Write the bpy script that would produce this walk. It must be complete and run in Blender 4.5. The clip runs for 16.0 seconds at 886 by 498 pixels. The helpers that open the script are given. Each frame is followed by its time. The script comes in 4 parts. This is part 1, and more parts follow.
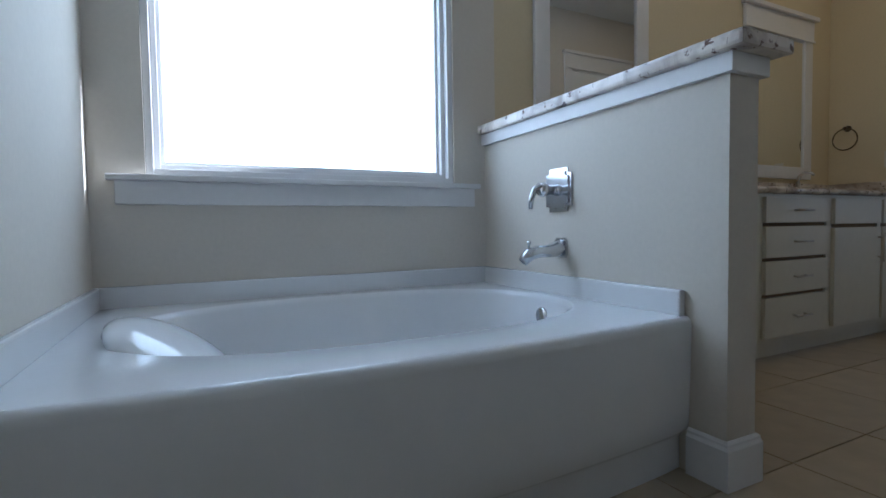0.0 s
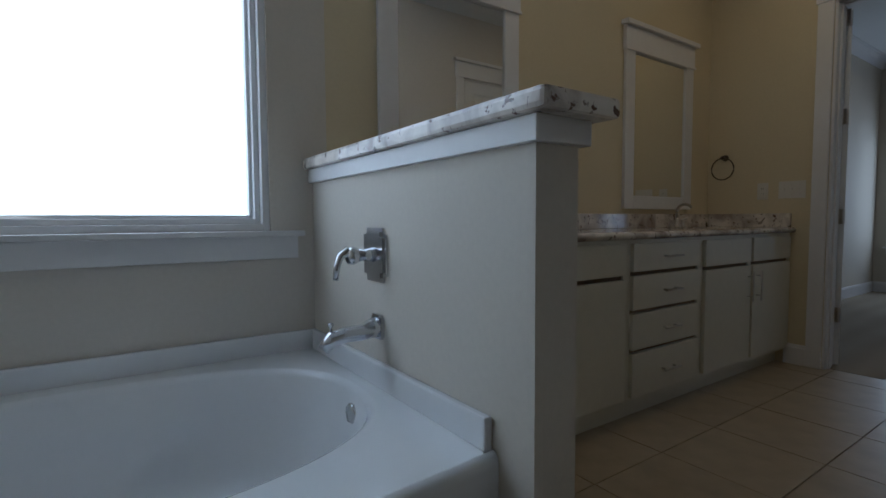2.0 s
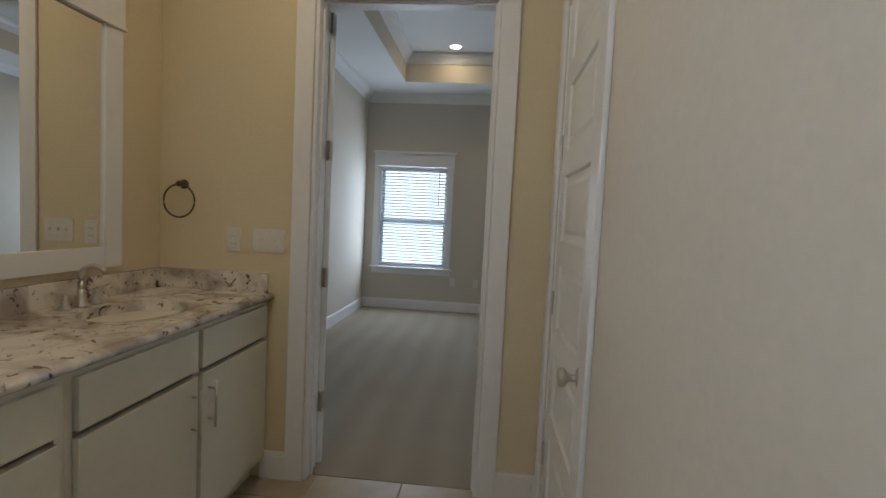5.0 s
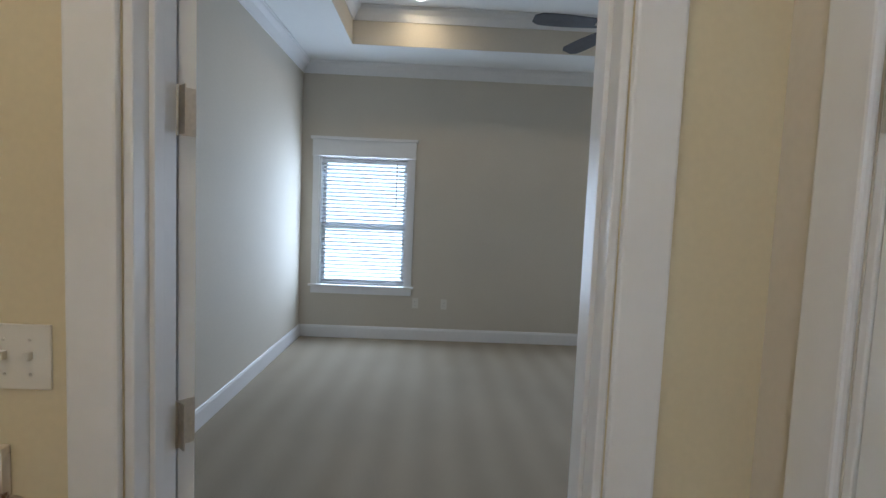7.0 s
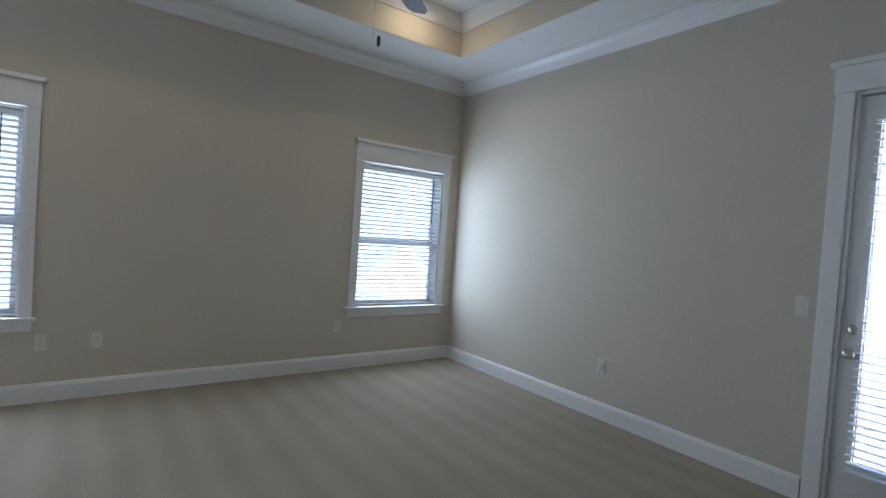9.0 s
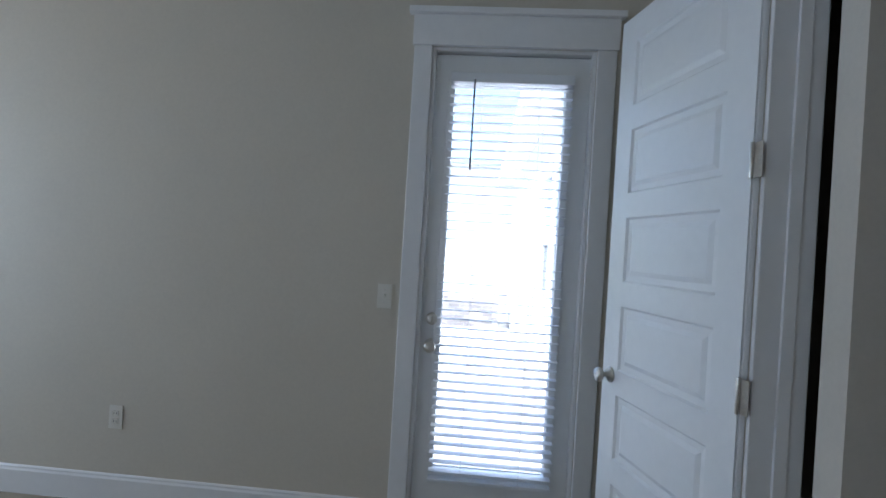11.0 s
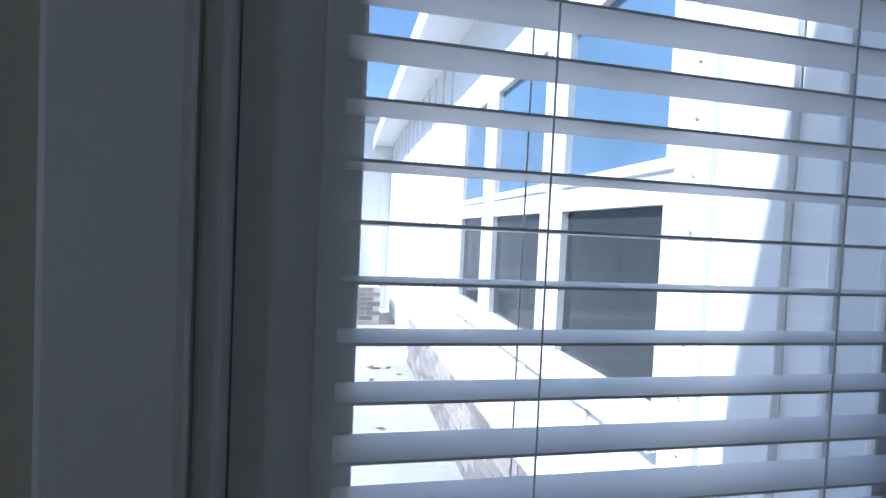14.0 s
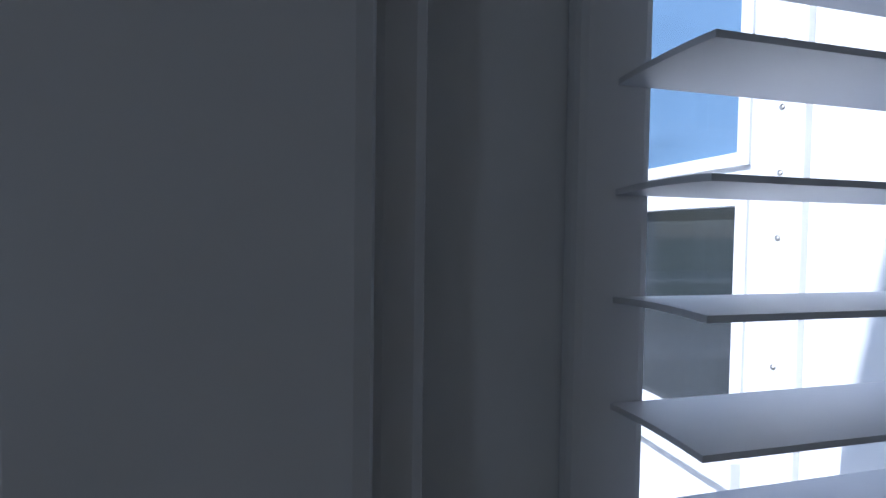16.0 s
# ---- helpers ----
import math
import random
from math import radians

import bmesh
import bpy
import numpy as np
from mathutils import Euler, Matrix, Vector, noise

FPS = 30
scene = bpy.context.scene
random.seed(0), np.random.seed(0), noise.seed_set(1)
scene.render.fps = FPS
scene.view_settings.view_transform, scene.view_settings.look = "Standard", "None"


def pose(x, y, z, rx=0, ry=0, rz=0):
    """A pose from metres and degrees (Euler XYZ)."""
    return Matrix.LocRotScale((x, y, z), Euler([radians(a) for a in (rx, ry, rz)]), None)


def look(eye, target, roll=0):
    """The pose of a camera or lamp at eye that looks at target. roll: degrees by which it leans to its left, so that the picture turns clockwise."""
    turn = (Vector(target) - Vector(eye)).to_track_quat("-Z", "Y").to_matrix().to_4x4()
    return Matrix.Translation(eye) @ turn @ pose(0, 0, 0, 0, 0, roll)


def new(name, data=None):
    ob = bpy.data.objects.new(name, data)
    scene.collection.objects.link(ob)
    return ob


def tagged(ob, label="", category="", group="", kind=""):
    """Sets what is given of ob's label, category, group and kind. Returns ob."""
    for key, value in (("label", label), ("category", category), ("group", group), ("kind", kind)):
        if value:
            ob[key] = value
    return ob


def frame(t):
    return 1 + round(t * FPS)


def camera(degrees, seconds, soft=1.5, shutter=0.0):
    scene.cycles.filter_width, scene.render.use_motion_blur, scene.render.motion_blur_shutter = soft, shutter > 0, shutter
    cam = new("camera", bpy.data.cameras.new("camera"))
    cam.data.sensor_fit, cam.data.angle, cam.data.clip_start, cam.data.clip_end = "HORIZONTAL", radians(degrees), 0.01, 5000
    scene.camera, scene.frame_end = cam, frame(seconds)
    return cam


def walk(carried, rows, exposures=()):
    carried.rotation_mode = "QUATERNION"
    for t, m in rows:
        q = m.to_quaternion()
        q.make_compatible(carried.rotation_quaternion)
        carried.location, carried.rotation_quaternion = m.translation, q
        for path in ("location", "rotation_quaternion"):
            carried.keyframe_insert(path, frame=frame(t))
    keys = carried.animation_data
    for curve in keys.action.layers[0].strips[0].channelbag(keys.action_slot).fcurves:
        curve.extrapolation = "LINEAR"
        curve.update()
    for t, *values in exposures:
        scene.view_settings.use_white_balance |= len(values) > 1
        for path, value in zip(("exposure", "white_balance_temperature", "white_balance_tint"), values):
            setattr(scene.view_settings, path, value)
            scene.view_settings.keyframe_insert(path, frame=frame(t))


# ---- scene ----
cam = camera(84.2, 16.0)
PATH = [
    (0, (-1.33, -2.189, 0.766), (-0.445, -0.398, 0.68), -0.9),
    (0.5, (-1.247, -2.163, 0.749), (-0.357, -0.374, 0.654), -0.9),
    (1, (-1.081, -2.134, 0.803), (-0.183, -0.349, 0.7), -0.9),
    (1.5, (-0.893, -2.106, 0.884), (0.091, -0.368, 0.772), -0.7),
    (2, (-0.733, -2.036, 1.024), (0.4, -0.392, 0.907), -0.3),
    (2.5, (-0.499, -1.997, 1.144), (0.754, -0.444, 1.019), -0.1),
    (3, (-0.26, -2.009, 1.233), (1.067, -0.518, 1.106), -0.0),
    (3.5, (-0.008, -1.934, 1.291), (1.668, -0.85, 1.159), 1.3),
    (4, (0.216, -1.831, 1.333), (2.091, -1.144, 1.211), 2.1),
    (4.5, (0.511, -1.778, 1.339), (2.483, -1.467, 1.221), 2.6),
    (4.7, (0.644, -1.741, 1.352), (2.625, -1.497, 1.233), 2.7),
    (7, (2.345, -1.345, 1.515), (4.339, -1.395, 1.37), 2.4),
    (7.5, (2.62, -1.275, 1.47), (4.608, -1.46, 1.346), 2.4),
    (8, (2.978, -1.205, 1.44), (4.948, -1.539, 1.336), 2.3),
    (8.5, (3.253, -1.256, 1.452), (5.166, -1.83, 1.344), 3.0),
    (9, (3.532, -1.423, 1.421), (5.147, -2.601, 1.367), 4.0),
    (9.5, (3.775, -1.628, 1.414), (5.056, -3.164, 1.386), 4.2),
    (10, (3.953, -1.87, 1.393), (4.89, -3.637, 1.393), 4.2),
    (10.2, (4.004, -1.976, 1.387), (4.771, -3.823, 1.404), 4.2),
    (12.5, (4.32, -3.645, 1.435), (3.935, -5.607, 1.382), 2.5),
    (13, (4.278, -3.961, 1.427), (3.905, -5.925, 1.346), 2.4),
    (13.5, (4.304, -4.238, 1.404), (3.896, -6.195, 1.339), 2.1),
    (14, (4.354, -4.531, 1.407), (3.943, -6.487, 1.337), 2.7),
    (14.5, (4.408, -4.698, 1.438), (3.992, -6.653, 1.37), 2.3),
    (15, (4.466, -4.742, 1.444), (4.039, -6.694, 1.38), 1.6),
    (15.5, (4.462, -4.757, 1.435), (4.015, -6.706, 1.382), 0.8),
    (16, (4.47, -4.759, 1.437), (3.982, -6.698, 1.371), 0.8),
]
EXPO = [(0.0, 1.17, 4950, 10), (0.5, 0.98, 4950, 10), (1.0, 0.97, 4950, 10), (2.0, 0.45, 5200, 10), (2.6, 0.1, 5300, 10), (3.0, 0.2, 5800, 10), (3.5, 1.15, 6900, 10), (4.0, 1.7, 6300, 10), (4.5, 1.8, 5900, 10), (7.0, 2.35, 5350, 10),
        (8.0, 2.25, 5400, 10), (10.2, 2.2, 5350, 10), (12.5, 1.75, 5250, 10), (13.5, 1.05, 5150, 10), (14.0, 0.65, 5150, 10), (16.0, 0.5, 5200, 14)]
walk(cam, [(t, look(eye, target, roll)) for t, eye, target, roll in PATH], EXPO)

# ---- world, sun and large lights ----
SUN_EL, SUN_AZ = 46.0, 80.0          # elevation; compass turn of the sun from +Y towards +X
world = bpy.data.worlds.new("world")
scene.world = world
world.use_nodes = True
wn = world.node_tree.nodes
sky = wn.new("ShaderNodeTexSky")
sky.sky_type, sky.sun_disc = "NISHITA", False
sky.sun_elevation, sky.sun_rotation = radians(SUN_EL), radians(SUN_AZ)
world.node_tree.links.new(sky.outputs[0], wn["Background"].inputs[0])
wn["Background"].inputs[1].default_value = 0.15


def lamp(name, kind, m, energy, color, **more):
    data = bpy.data.lights.new(name, kind)
    data.energy, data.color = energy, color
    for key, value in more.items():
        if key == "size":
            data.size = value
        elif key == "size_y":
            data.shape, data.size_y = "RECTANGLE", value
        elif key == "angle":
            data.angle = value
        elif key == "spot":
            data.spot_size, data.spot_blend, data.shadow_soft_size = value, 0.9, 0.05
        elif key == "disk":
            data.shape, data.size = "DISK", value
    ob = new(name, data)
    ob.matrix_world = m
    return ob


d = Vector((math.sin(radians(SUN_AZ)) * math.cos(radians(SUN_EL)), math.cos(radians(SUN_AZ)) * math.cos(radians(SUN_EL)), math.sin(radians(SUN_EL))))
lamp("sun", "SUN", look(d * 30, (0, 0, 0)), 5.0, (1, 0.95, 0.88), angle=radians(0.5))
DAY = (0.80, 0.90, 1.0)
WARM = (1.0, 0.72, 0.38)
# sky light standing in the openings of the windows
lamp("bed_window_light", "AREA", look((8.092, -0.54, 1.38), (3, -0.54, 1.38)), 6, DAY, size=0.98, size_y=1.5)
lamp("bed_window_light", "AREA", look((8.092, -4.18, 1.38), (3, -4.18, 1.38)), 4.8, DAY, size=0.98, size_y=1.5)
# ceiling downlights
for x, y in ((1.0, -0.9), (2.5, -0.9)):
    lamp("bath_downlight", "AREA", look((x, y, 3.03), (x, y, 0)), 1.2, WARM, disk=0.12)
for x, y in ((7.1, -1.15), (7.1, -3.72)):
    lamp("bed_downlight", "AREA", look((x, y, 3.505), (x, y, 0)), 0.7, WARM, disk=0.12)


# ---- materials ----
def mat(name, color, rough=0.5, metal=0.0, grain=0.0, scale=30.0, bump=0.0, bump_scale=200.0, stain=0.0, coat=0.0):
    m = bpy.data.materials.new(name)
    m.use_nodes = True
    n, l = m.node_tree.nodes, m.node_tree.links
    b = n["Principled BSDF"]
    b.inputs["Base Color"].default_value = (*color, 1)
    b.inputs["Roughness"].default_value, b.inputs["Metallic"].default_value = rough, metal
    b.inputs["Coat Weight"].default_value = coat
    tc = n.new("ShaderNodeTexCoord")
    if grain or stain:
        a = n.new("ShaderNodeTexNoise")
        a.inputs["Scale"].default_value, a.inputs["Detail"].default_value = scale, 6
        s = n.new("ShaderNodeTexNoise")
        s.inputs["Scale"].default_value, s.inputs["Detail"].default_value = 1.3, 4
        for x in (a, s):
            l.new(tc.outputs["Object"], x.inputs["Vector"])
        m1, m2 = n.new("ShaderNodeMapRange"), n.new("ShaderNodeMapRange")
        for x, src, amount in ((m1, a, grain), (m2, s, stain)):
            x.inputs["From Min"].default_value, x.inputs["From Max"].default_value = 0.3, 0.7
            x.inputs["To Min"].default_value, x.inputs["To Max"].default_value = 1 - amount, 1 + amount
            l.new(src.outputs["Fac"], x.inputs["Value"])
        mul = n.new("ShaderNodeMath")
        mul.operation = "MULTIPLY"
        l.new(m1.outputs[0], mul.inputs[0]), l.new(m2.outputs[0], mul.inputs[1])
        hsv = n.new("ShaderNodeHueSaturation")
        hsv.inputs["Color"].default_value = (*color, 1)
        l.new(mul.outputs[0], hsv.inputs["Value"])
        l.new(hsv.outputs[0], b.inputs["Base Color"])
        rr = n.new("ShaderNodeMapRange")
        rr.inputs["To Min"].default_value, rr.inputs["To Max"].default_value = max(rough - 0.06, 0.02), min(rough + 0.08, 1)
        l.new(s.outputs["Fac"], rr.inputs["Value"])
        l.new(rr.outputs[0], b.inputs["Roughness"])
    if bump:
        t = n.new("ShaderNodeTexNoise")
        t.inputs["Scale"].default_value, t.inputs["Detail"].default_value = bump_scale, 3
        l.new(tc.outputs["Object"], t.inputs["Vector"])
        bp = n.new("ShaderNodeBump")
        bp.inputs["Strength"].default_value, bp.inputs["Distance"].default_value = bump, 0.002
        l.new(t.outputs["Fac"], bp.inputs["Height"])
        l.new(bp.outputs[0], b.inputs["Normal"])
    return m


def granite_mat():
    m = mat("granite", (0.62, 0.56, 0.50), 0.12)
    n, l = m.node_tree.nodes, m.node_tree.links
    b = n["Principled BSDF"]
    tc = n.new("ShaderNodeTexCoord")
    cloud, veins, fleck = n.new("ShaderNodeTexNoise"), n.new("ShaderNodeTexNoise"), n.new("ShaderNodeTexNoise")
    for x, s, d_, w in ((cloud, 7, 6, 0.6), (veins, 13, 8, 1.6), (fleck, 34, 5, 0.5)):
        x.inputs["Scale"].default_value, x.inputs["Detail"].default_value, x.inputs["Distortion"].default_value = s, d_, w
        l.new(tc.outputs["Object"], x.inputs["Vector"])
    r1, r2, r3 = (n.new("ShaderNodeValToRGB") for _ in range(3))
    r1.color_ramp.elements[0].position, r1.color_ramp.elements[0].color = 0.35, (0.36, 0.30, 0.26, 1)
    r1.color_ramp.elements[1].position, r1.color_ramp.elements[1].color = 0.6, (0.78, 0.72, 0.64, 1)
    r2.color_ramp.elements[0].position, r2.color_ramp.elements[0].color = 0.62, (0, 0, 0, 1)
    r2.color_ramp.elements[1].position, r2.color_ramp.elements[1].color = 0.70, (1, 1, 1, 1)
    r3.color_ramp.elements[0].position, r3.color_ramp.elements[0].color = 0.615, (0, 0, 0, 1)
    r3.color_ramp.elements[1].position, r3.color_ramp.elements[1].color = 0.665, (1, 1, 1, 1)
    l.new(cloud.outputs["Fac"], r1.inputs[0]), l.new(veins.outputs["Fac"], r2.inputs[0]), l.new(fleck.outputs["Fac"], r3.inputs[0])
    x1, x2 = n.new("ShaderNodeMixRGB"), n.new("ShaderNodeMixRGB")
    x1.inputs[2].default_value, x2.inputs[2].default_value = (0.06, 0.035, 0.03, 1), (0.16, 0.10, 0.08, 1)
    l.new(r1.outputs[0], x1.inputs[1]), l.new(r2.outputs[0], x1.inputs[0])
    l.new(x1.outputs[0], x2.inputs[1]), l.new(r3.outputs[0], x2.inputs[0])
    l.new(x2.outputs[0], b.inputs["Base Color"])
    return m


def vary(m, amount):
    """Let each piece differ a little in tone."""
    n, l = m.node_tree.nodes, m.node_tree.links
    b = n["Principled BSDF"]
    info, mr, hsv = n.new("ShaderNodeObjectInfo"), n.new("ShaderNodeMapRange"), n.new("ShaderNodeHueSaturation")
    mr.inputs["To Min"].default_value, mr.inputs["To Max"].default_value = 1 - amount, 1 + amount
    l.new(info.outputs["Random"], mr.inputs["Value"]), l.new(mr.outputs[0], hsv.inputs["Value"])
    links = b.inputs["Base Color"].links
    if links:
        l.new(links[0].from_socket, hsv.inputs["Color"])
    else:
        hsv.inputs["Color"].default_value = b.inputs["Base Color"].default_value
    l.new(hsv.outputs[0], b.inputs["Base Color"])
    return m


def carpet_mat():
    m = mat("carpet", (0.33, 0.28, 0.21), 0.95, grain=0.22, scale=160, bump=0.9, bump_scale=260, stain=0.06)
    n, l = m.node_tree.nodes, m.node_tree.links
    b = n["Principled BSDF"]
    old = b.inputs["Base Color"].links[0].from_socket
    tc, w = n.new("ShaderNodeTexCoord"), n.new("ShaderNodeTexWave")
    w.bands_direction, w.wave_profile = "Y", "SIN"
    w.inputs["Scale"].default_value, w.inputs["Distortion"].default_value, w.inputs["Detail"].default_value = 1.15, 1.6, 2
    w.inputs["Detail Scale"].default_value = 0.7
    mr, hsv = n.new("ShaderNodeMapRange"), n.new("ShaderNodeHueSaturation")
    mr.inputs["To Min"].default_value, mr.inputs["To Max"].default_value = 0.945, 1.055
    l.new(tc.outputs["Object"], w.inputs["Vector"]), l.new(w.outputs["Fac"], mr.inputs["Value"])
    l.new(old, hsv.inputs["Color"]), l.new(mr.outputs[0], hsv.inputs["Value"]), l.new(hsv.outputs[0], b.inputs["Base Color"])
    return m


def glass_mat(name, tint=(1, 1, 1)):
    m = bpy.data.materials.new(name)
    m.use_nodes = True
    n, l = m.node_tree.nodes, m.node_tree.links
    n.remove(n["Principled BSDF"])
    tr, gl, mx = n.new("ShaderNodeBsdfTransparent"), n.new("ShaderNodeBsdfGlossy"), n.new("ShaderNodeMixShader")
    tr.inputs[0].default_value = (*tint, 1)
    gl.inputs["Roughness"].default_value = 0.0
    mx.inputs[0].default_value = 0.05
    l.new(tr.outputs[0], mx.inputs[1]), l.new(gl.outputs[0], mx.inputs[2])
    l.new(mx.outputs[0], n["Material Output"].inputs["Surface"])
    return m


def glow_mat(name, color, strength):
    m = mat(name, color, 0.6)
    b = m.node_tree.nodes["Principled BSDF"]
    b.inputs["Emission Color"].default_value, b.inputs["Emission Strength"].default_value = (*color, 1), strength
    return m


M_BATH = mat("bath_paint", (0.66, 0.57, 0.38), 0.75, grain=0.02, scale=60, bump=0.12, bump_scale=350, stain=0.03)
M_TUBWALL = mat("pale_paint", (0.66, 0.61, 0.53), 0.75, grain=0.02, scale=60, bump=0.12, bump_scale=350, stain=0.03)
M_BED = mat("bedroom_paint", (0.575, 0.525, 0.438), 0.8, grain=0.02, scale=60, bump=0.12, bump_scale=350, stain=0.03)
M_CEIL = mat("ceiling_paint", (0.74, 0.74, 0.72), 0.85, grain=0.015, scale=50, bump=0.15, bump_scale=250, stain=0.02)
M_TRIM = mat("trim_paint", (0.76, 0.75, 0.74), 0.38, grain=0.015, scale=25, bump=0.05, bump_scale=90, stain=0.02)
M_DOOR = mat("door_paint", (0.77, 0.77, 0.76), 0.42, grain=0.015, scale=25, bump=0.06, bump_scale=90, stain=0.02)
M_CAB = mat("cabinet_paint", (0.66, 0.63, 0.52), 0.4, grain=0.02, scale=25, bump=0.04, bump_scale=90, stain=0.03)
# dark brown painted as shade, for the cabinet gaps and behind the wing
M_SHADE = mat("painted_shade", (0.24, 0.18, 0.11), 0.8, grain=0.1)
M_TUB = mat("tub_acrylic", (0.78, 0.79, 0.80), 0.14, grain=0.01, scale=12, stain=0.015, coat=0.4)
M_CHROME = mat("chrome", (0.62, 0.63, 0.65), 0.12, 1.0, grain=0.03, scale=40)
M_NICKEL = mat("brushed_nickel", (0.58, 0.55, 0.50), 0.30, 1.0, grain=0.08, scale=120)
M_BRONZE = mat("dark_bronze", (0.14, 0.115, 0.09), 0.3, 1.0, grain=0.05, scale=80)
M_MIRROR = mat("mirror_silver", (0.86, 0.87, 0.86), 0.01, 1.0)
M_GRANITE = granite_mat()
M_SINK = mat("sink_porcelain", (0.78, 0.76, 0.70), 0.1, grain=0.01, scale=20)
M_TILE = vary(mat("floor_tile", (0.42, 0.345, 0.24), 0.32, grain=0.10, scale=9, bump=0.06, bump_scale=40, stain=0.06), 0.05)
M_GROUT = mat("grout", (0.34, 0.29, 0.21), 0.95, grain=0.12, scale=90, bump=0.5)
M_CARPET = carpet_mat()
M_PLATE = mat("switch_plastic", (0.68, 0.65, 0.58), 0.35, grain=0.01)
M_SLOT = mat("dark_slot", (0.03, 0.03, 0.03), 0.7)
M_BLIND = mat("blind_vinyl", (0.74, 0.75, 0.77), 0.42, grain=0.015, scale=30, stain=0.02)
M_CORD = mat("cord", (0.72, 0.72, 0.70), 0.8)
M_WAND = mat("wand_acrylic", (0.10, 0.10, 0.11), 0.25)
M_GLASS = glass_mat("window_glass")
M_BLADE = mat("fan_blade", (0.07, 0.07, 0.075), 0.5, grain=0.15, scale=20)
M_BOWL = mat("fan_bowl_glass", (0.55, 0.68, 0.74), 0.25, grain=0.02)
M_BULB = glow_mat("downlight_lens", (1.0, 0.86, 0.66), 3.0)
M_SIDING = mat("white_siding", (0.80, 0.80, 0.79), 0.6, grain=0.03, scale=14, bump=0.08, bump_scale=60, stain=0.03)
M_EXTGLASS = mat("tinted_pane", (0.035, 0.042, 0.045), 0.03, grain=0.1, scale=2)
# the blue is a sky reflection painted into the upper panes' base colour
M_SKYPANE = mat("sky_reflection_pane", (0.13, 0.21, 0.31), 0.03, grain=0.1, scale=2)
M_BRICK = vary(mat("grey_brick", (0.30, 0.27, 0.25), 0.9, grain=0.25, scale=40, bump=0.6, bump_scale=90, stain=0.15), 0.35)
M_MORTAR = mat("mortar", (0.55, 0.53, 0.50), 0.95, grain=0.1, scale=80, bump=0.5)
M_PATIO = mat("patio_concrete", (0.42, 0.41, 0.40), 0.85, grain=0.12, scale=25, bump=0.4, bump_scale=80, stain=0.14)
M_GRASS = mat("lawn", (0.06, 0.10, 0.03), 0.95, grain=0.4, scale=30, bump=0.8, bump_scale=60, stain=0.2)
M_LEAF = vary(mat("leaves", (0.05, 0.09, 0.03), 0.7, grain=0.4, scale=8), 0.3)
M_BARK = mat("bark", (0.10, 0.07, 0.05), 0.9, grain=0.3, scale=18, bump=0.8, bump_scale=30)
M_ROOF = mat("roof_metal", (0.45, 0.46, 0.47), 0.4, 0.6, grain=0.04)
M_DIRT = mat("debris", (0.13, 0.11, 0.08), 0.95, grain=0.3, scale=50)


# ---- building helpers ----
def box(bm, x0, y0, z0, x1, y1, z1, bevel=0.0):
    r = bmesh.ops.create_cube(bm, size=1.0)
    vs = r["verts"]
    c, s = Vector(((x0 + x1) / 2, (y0 + y1) / 2, (z0 + z1) / 2)), (abs(x1 - x0), abs(y1 - y0), abs(z1 - z0))
    for v in vs:
        v.co = Vector((v.co.x * s[0], v.co.y * s[1], v.co.z * s[2])) + c
    if bevel:
        es = list({e for v in vs for e in v.link_edges})
        bmesh.ops.bevel(bm, geom=es, offset=bevel, segments=2, affect="EDGES", profile=0.6)
    return vs


def bx(*a, bevel=0.0):
    bm = bmesh.new()
    box(bm, *a, bevel=bevel)
    return bm


def boxes(rows, bevel=0.0):
    bm = bmesh.new()
    for r in rows:
        box(bm, *r, bevel=bevel)
    return bm


def data_of(name, bm, material, smooth=False):
    me = bpy.data.meshes.new(name)
    bm.to_mesh(me)
    bm.free()
    me.materials.append(material)
    if smooth:
        for p in me.polygons:
            p.use_smooth = True
    return me


def part(name, bm, material, parent=None, label="", smooth=False, m=None):
    ob = new(name, data_of(name, bm, material, smooth))
    if parent:
        ob.parent = parent
    if m is not None:
        ob.matrix_basis = m
    if label:
        ob["label"] = label
    return ob


def structure(name, bm, material, label="", smooth=False):
    return tagged(part(name, bm, material, None, "", smooth), label, "", "", "structure")


def thing(name, x, y, z, label, category, group="", kind="", turn=0):
    ob = new(name)
    ob.empty_display_size = 0.1
    ob.matrix_basis = pose(x, y, z, 0, 0, turn)
    return tagged(ob, label, category, group, kind)


def tube(points, radius, n=10, closed=False, radii=None):
    """A round bar along points."""
    bm = bmesh.new()
    rings = []
    count = len(points)
    pts = [Vector(p) for p in points]
    for i, p in enumerate(pts):
        a = pts[(i - 1) % count] if (i or closed) else p
        b = pts[(i + 1) % count] if (i < count - 1 or closed) else p
        q = (b - a).to_track_quat("Z", "Y")
        r = radii[i] if radii else radius
        rings.append([bm.verts.new(p + q @ Vector((r * math.cos(2 * math.pi * k / n), r * math.sin(2 * math.pi * k / n), 0))) for k in range(n)])
    for i in range(count if closed else count - 1):
        ra, rb = rings[i], rings[(i + 1) % count]
        off = min(range(n), key=lambda o: (ra[0].co - rb[o].co).length) if closed and i == count - 1 else 0
        for k in range(n):
            bm.faces.new((ra[k], ra[(k + 1) % n], rb[(k + 1 + off) % n], rb[(k + off) % n]))
    if not closed:
        bm.faces.new(rings[0][::-1]), bm.faces.new(rings[-1])
    return bm


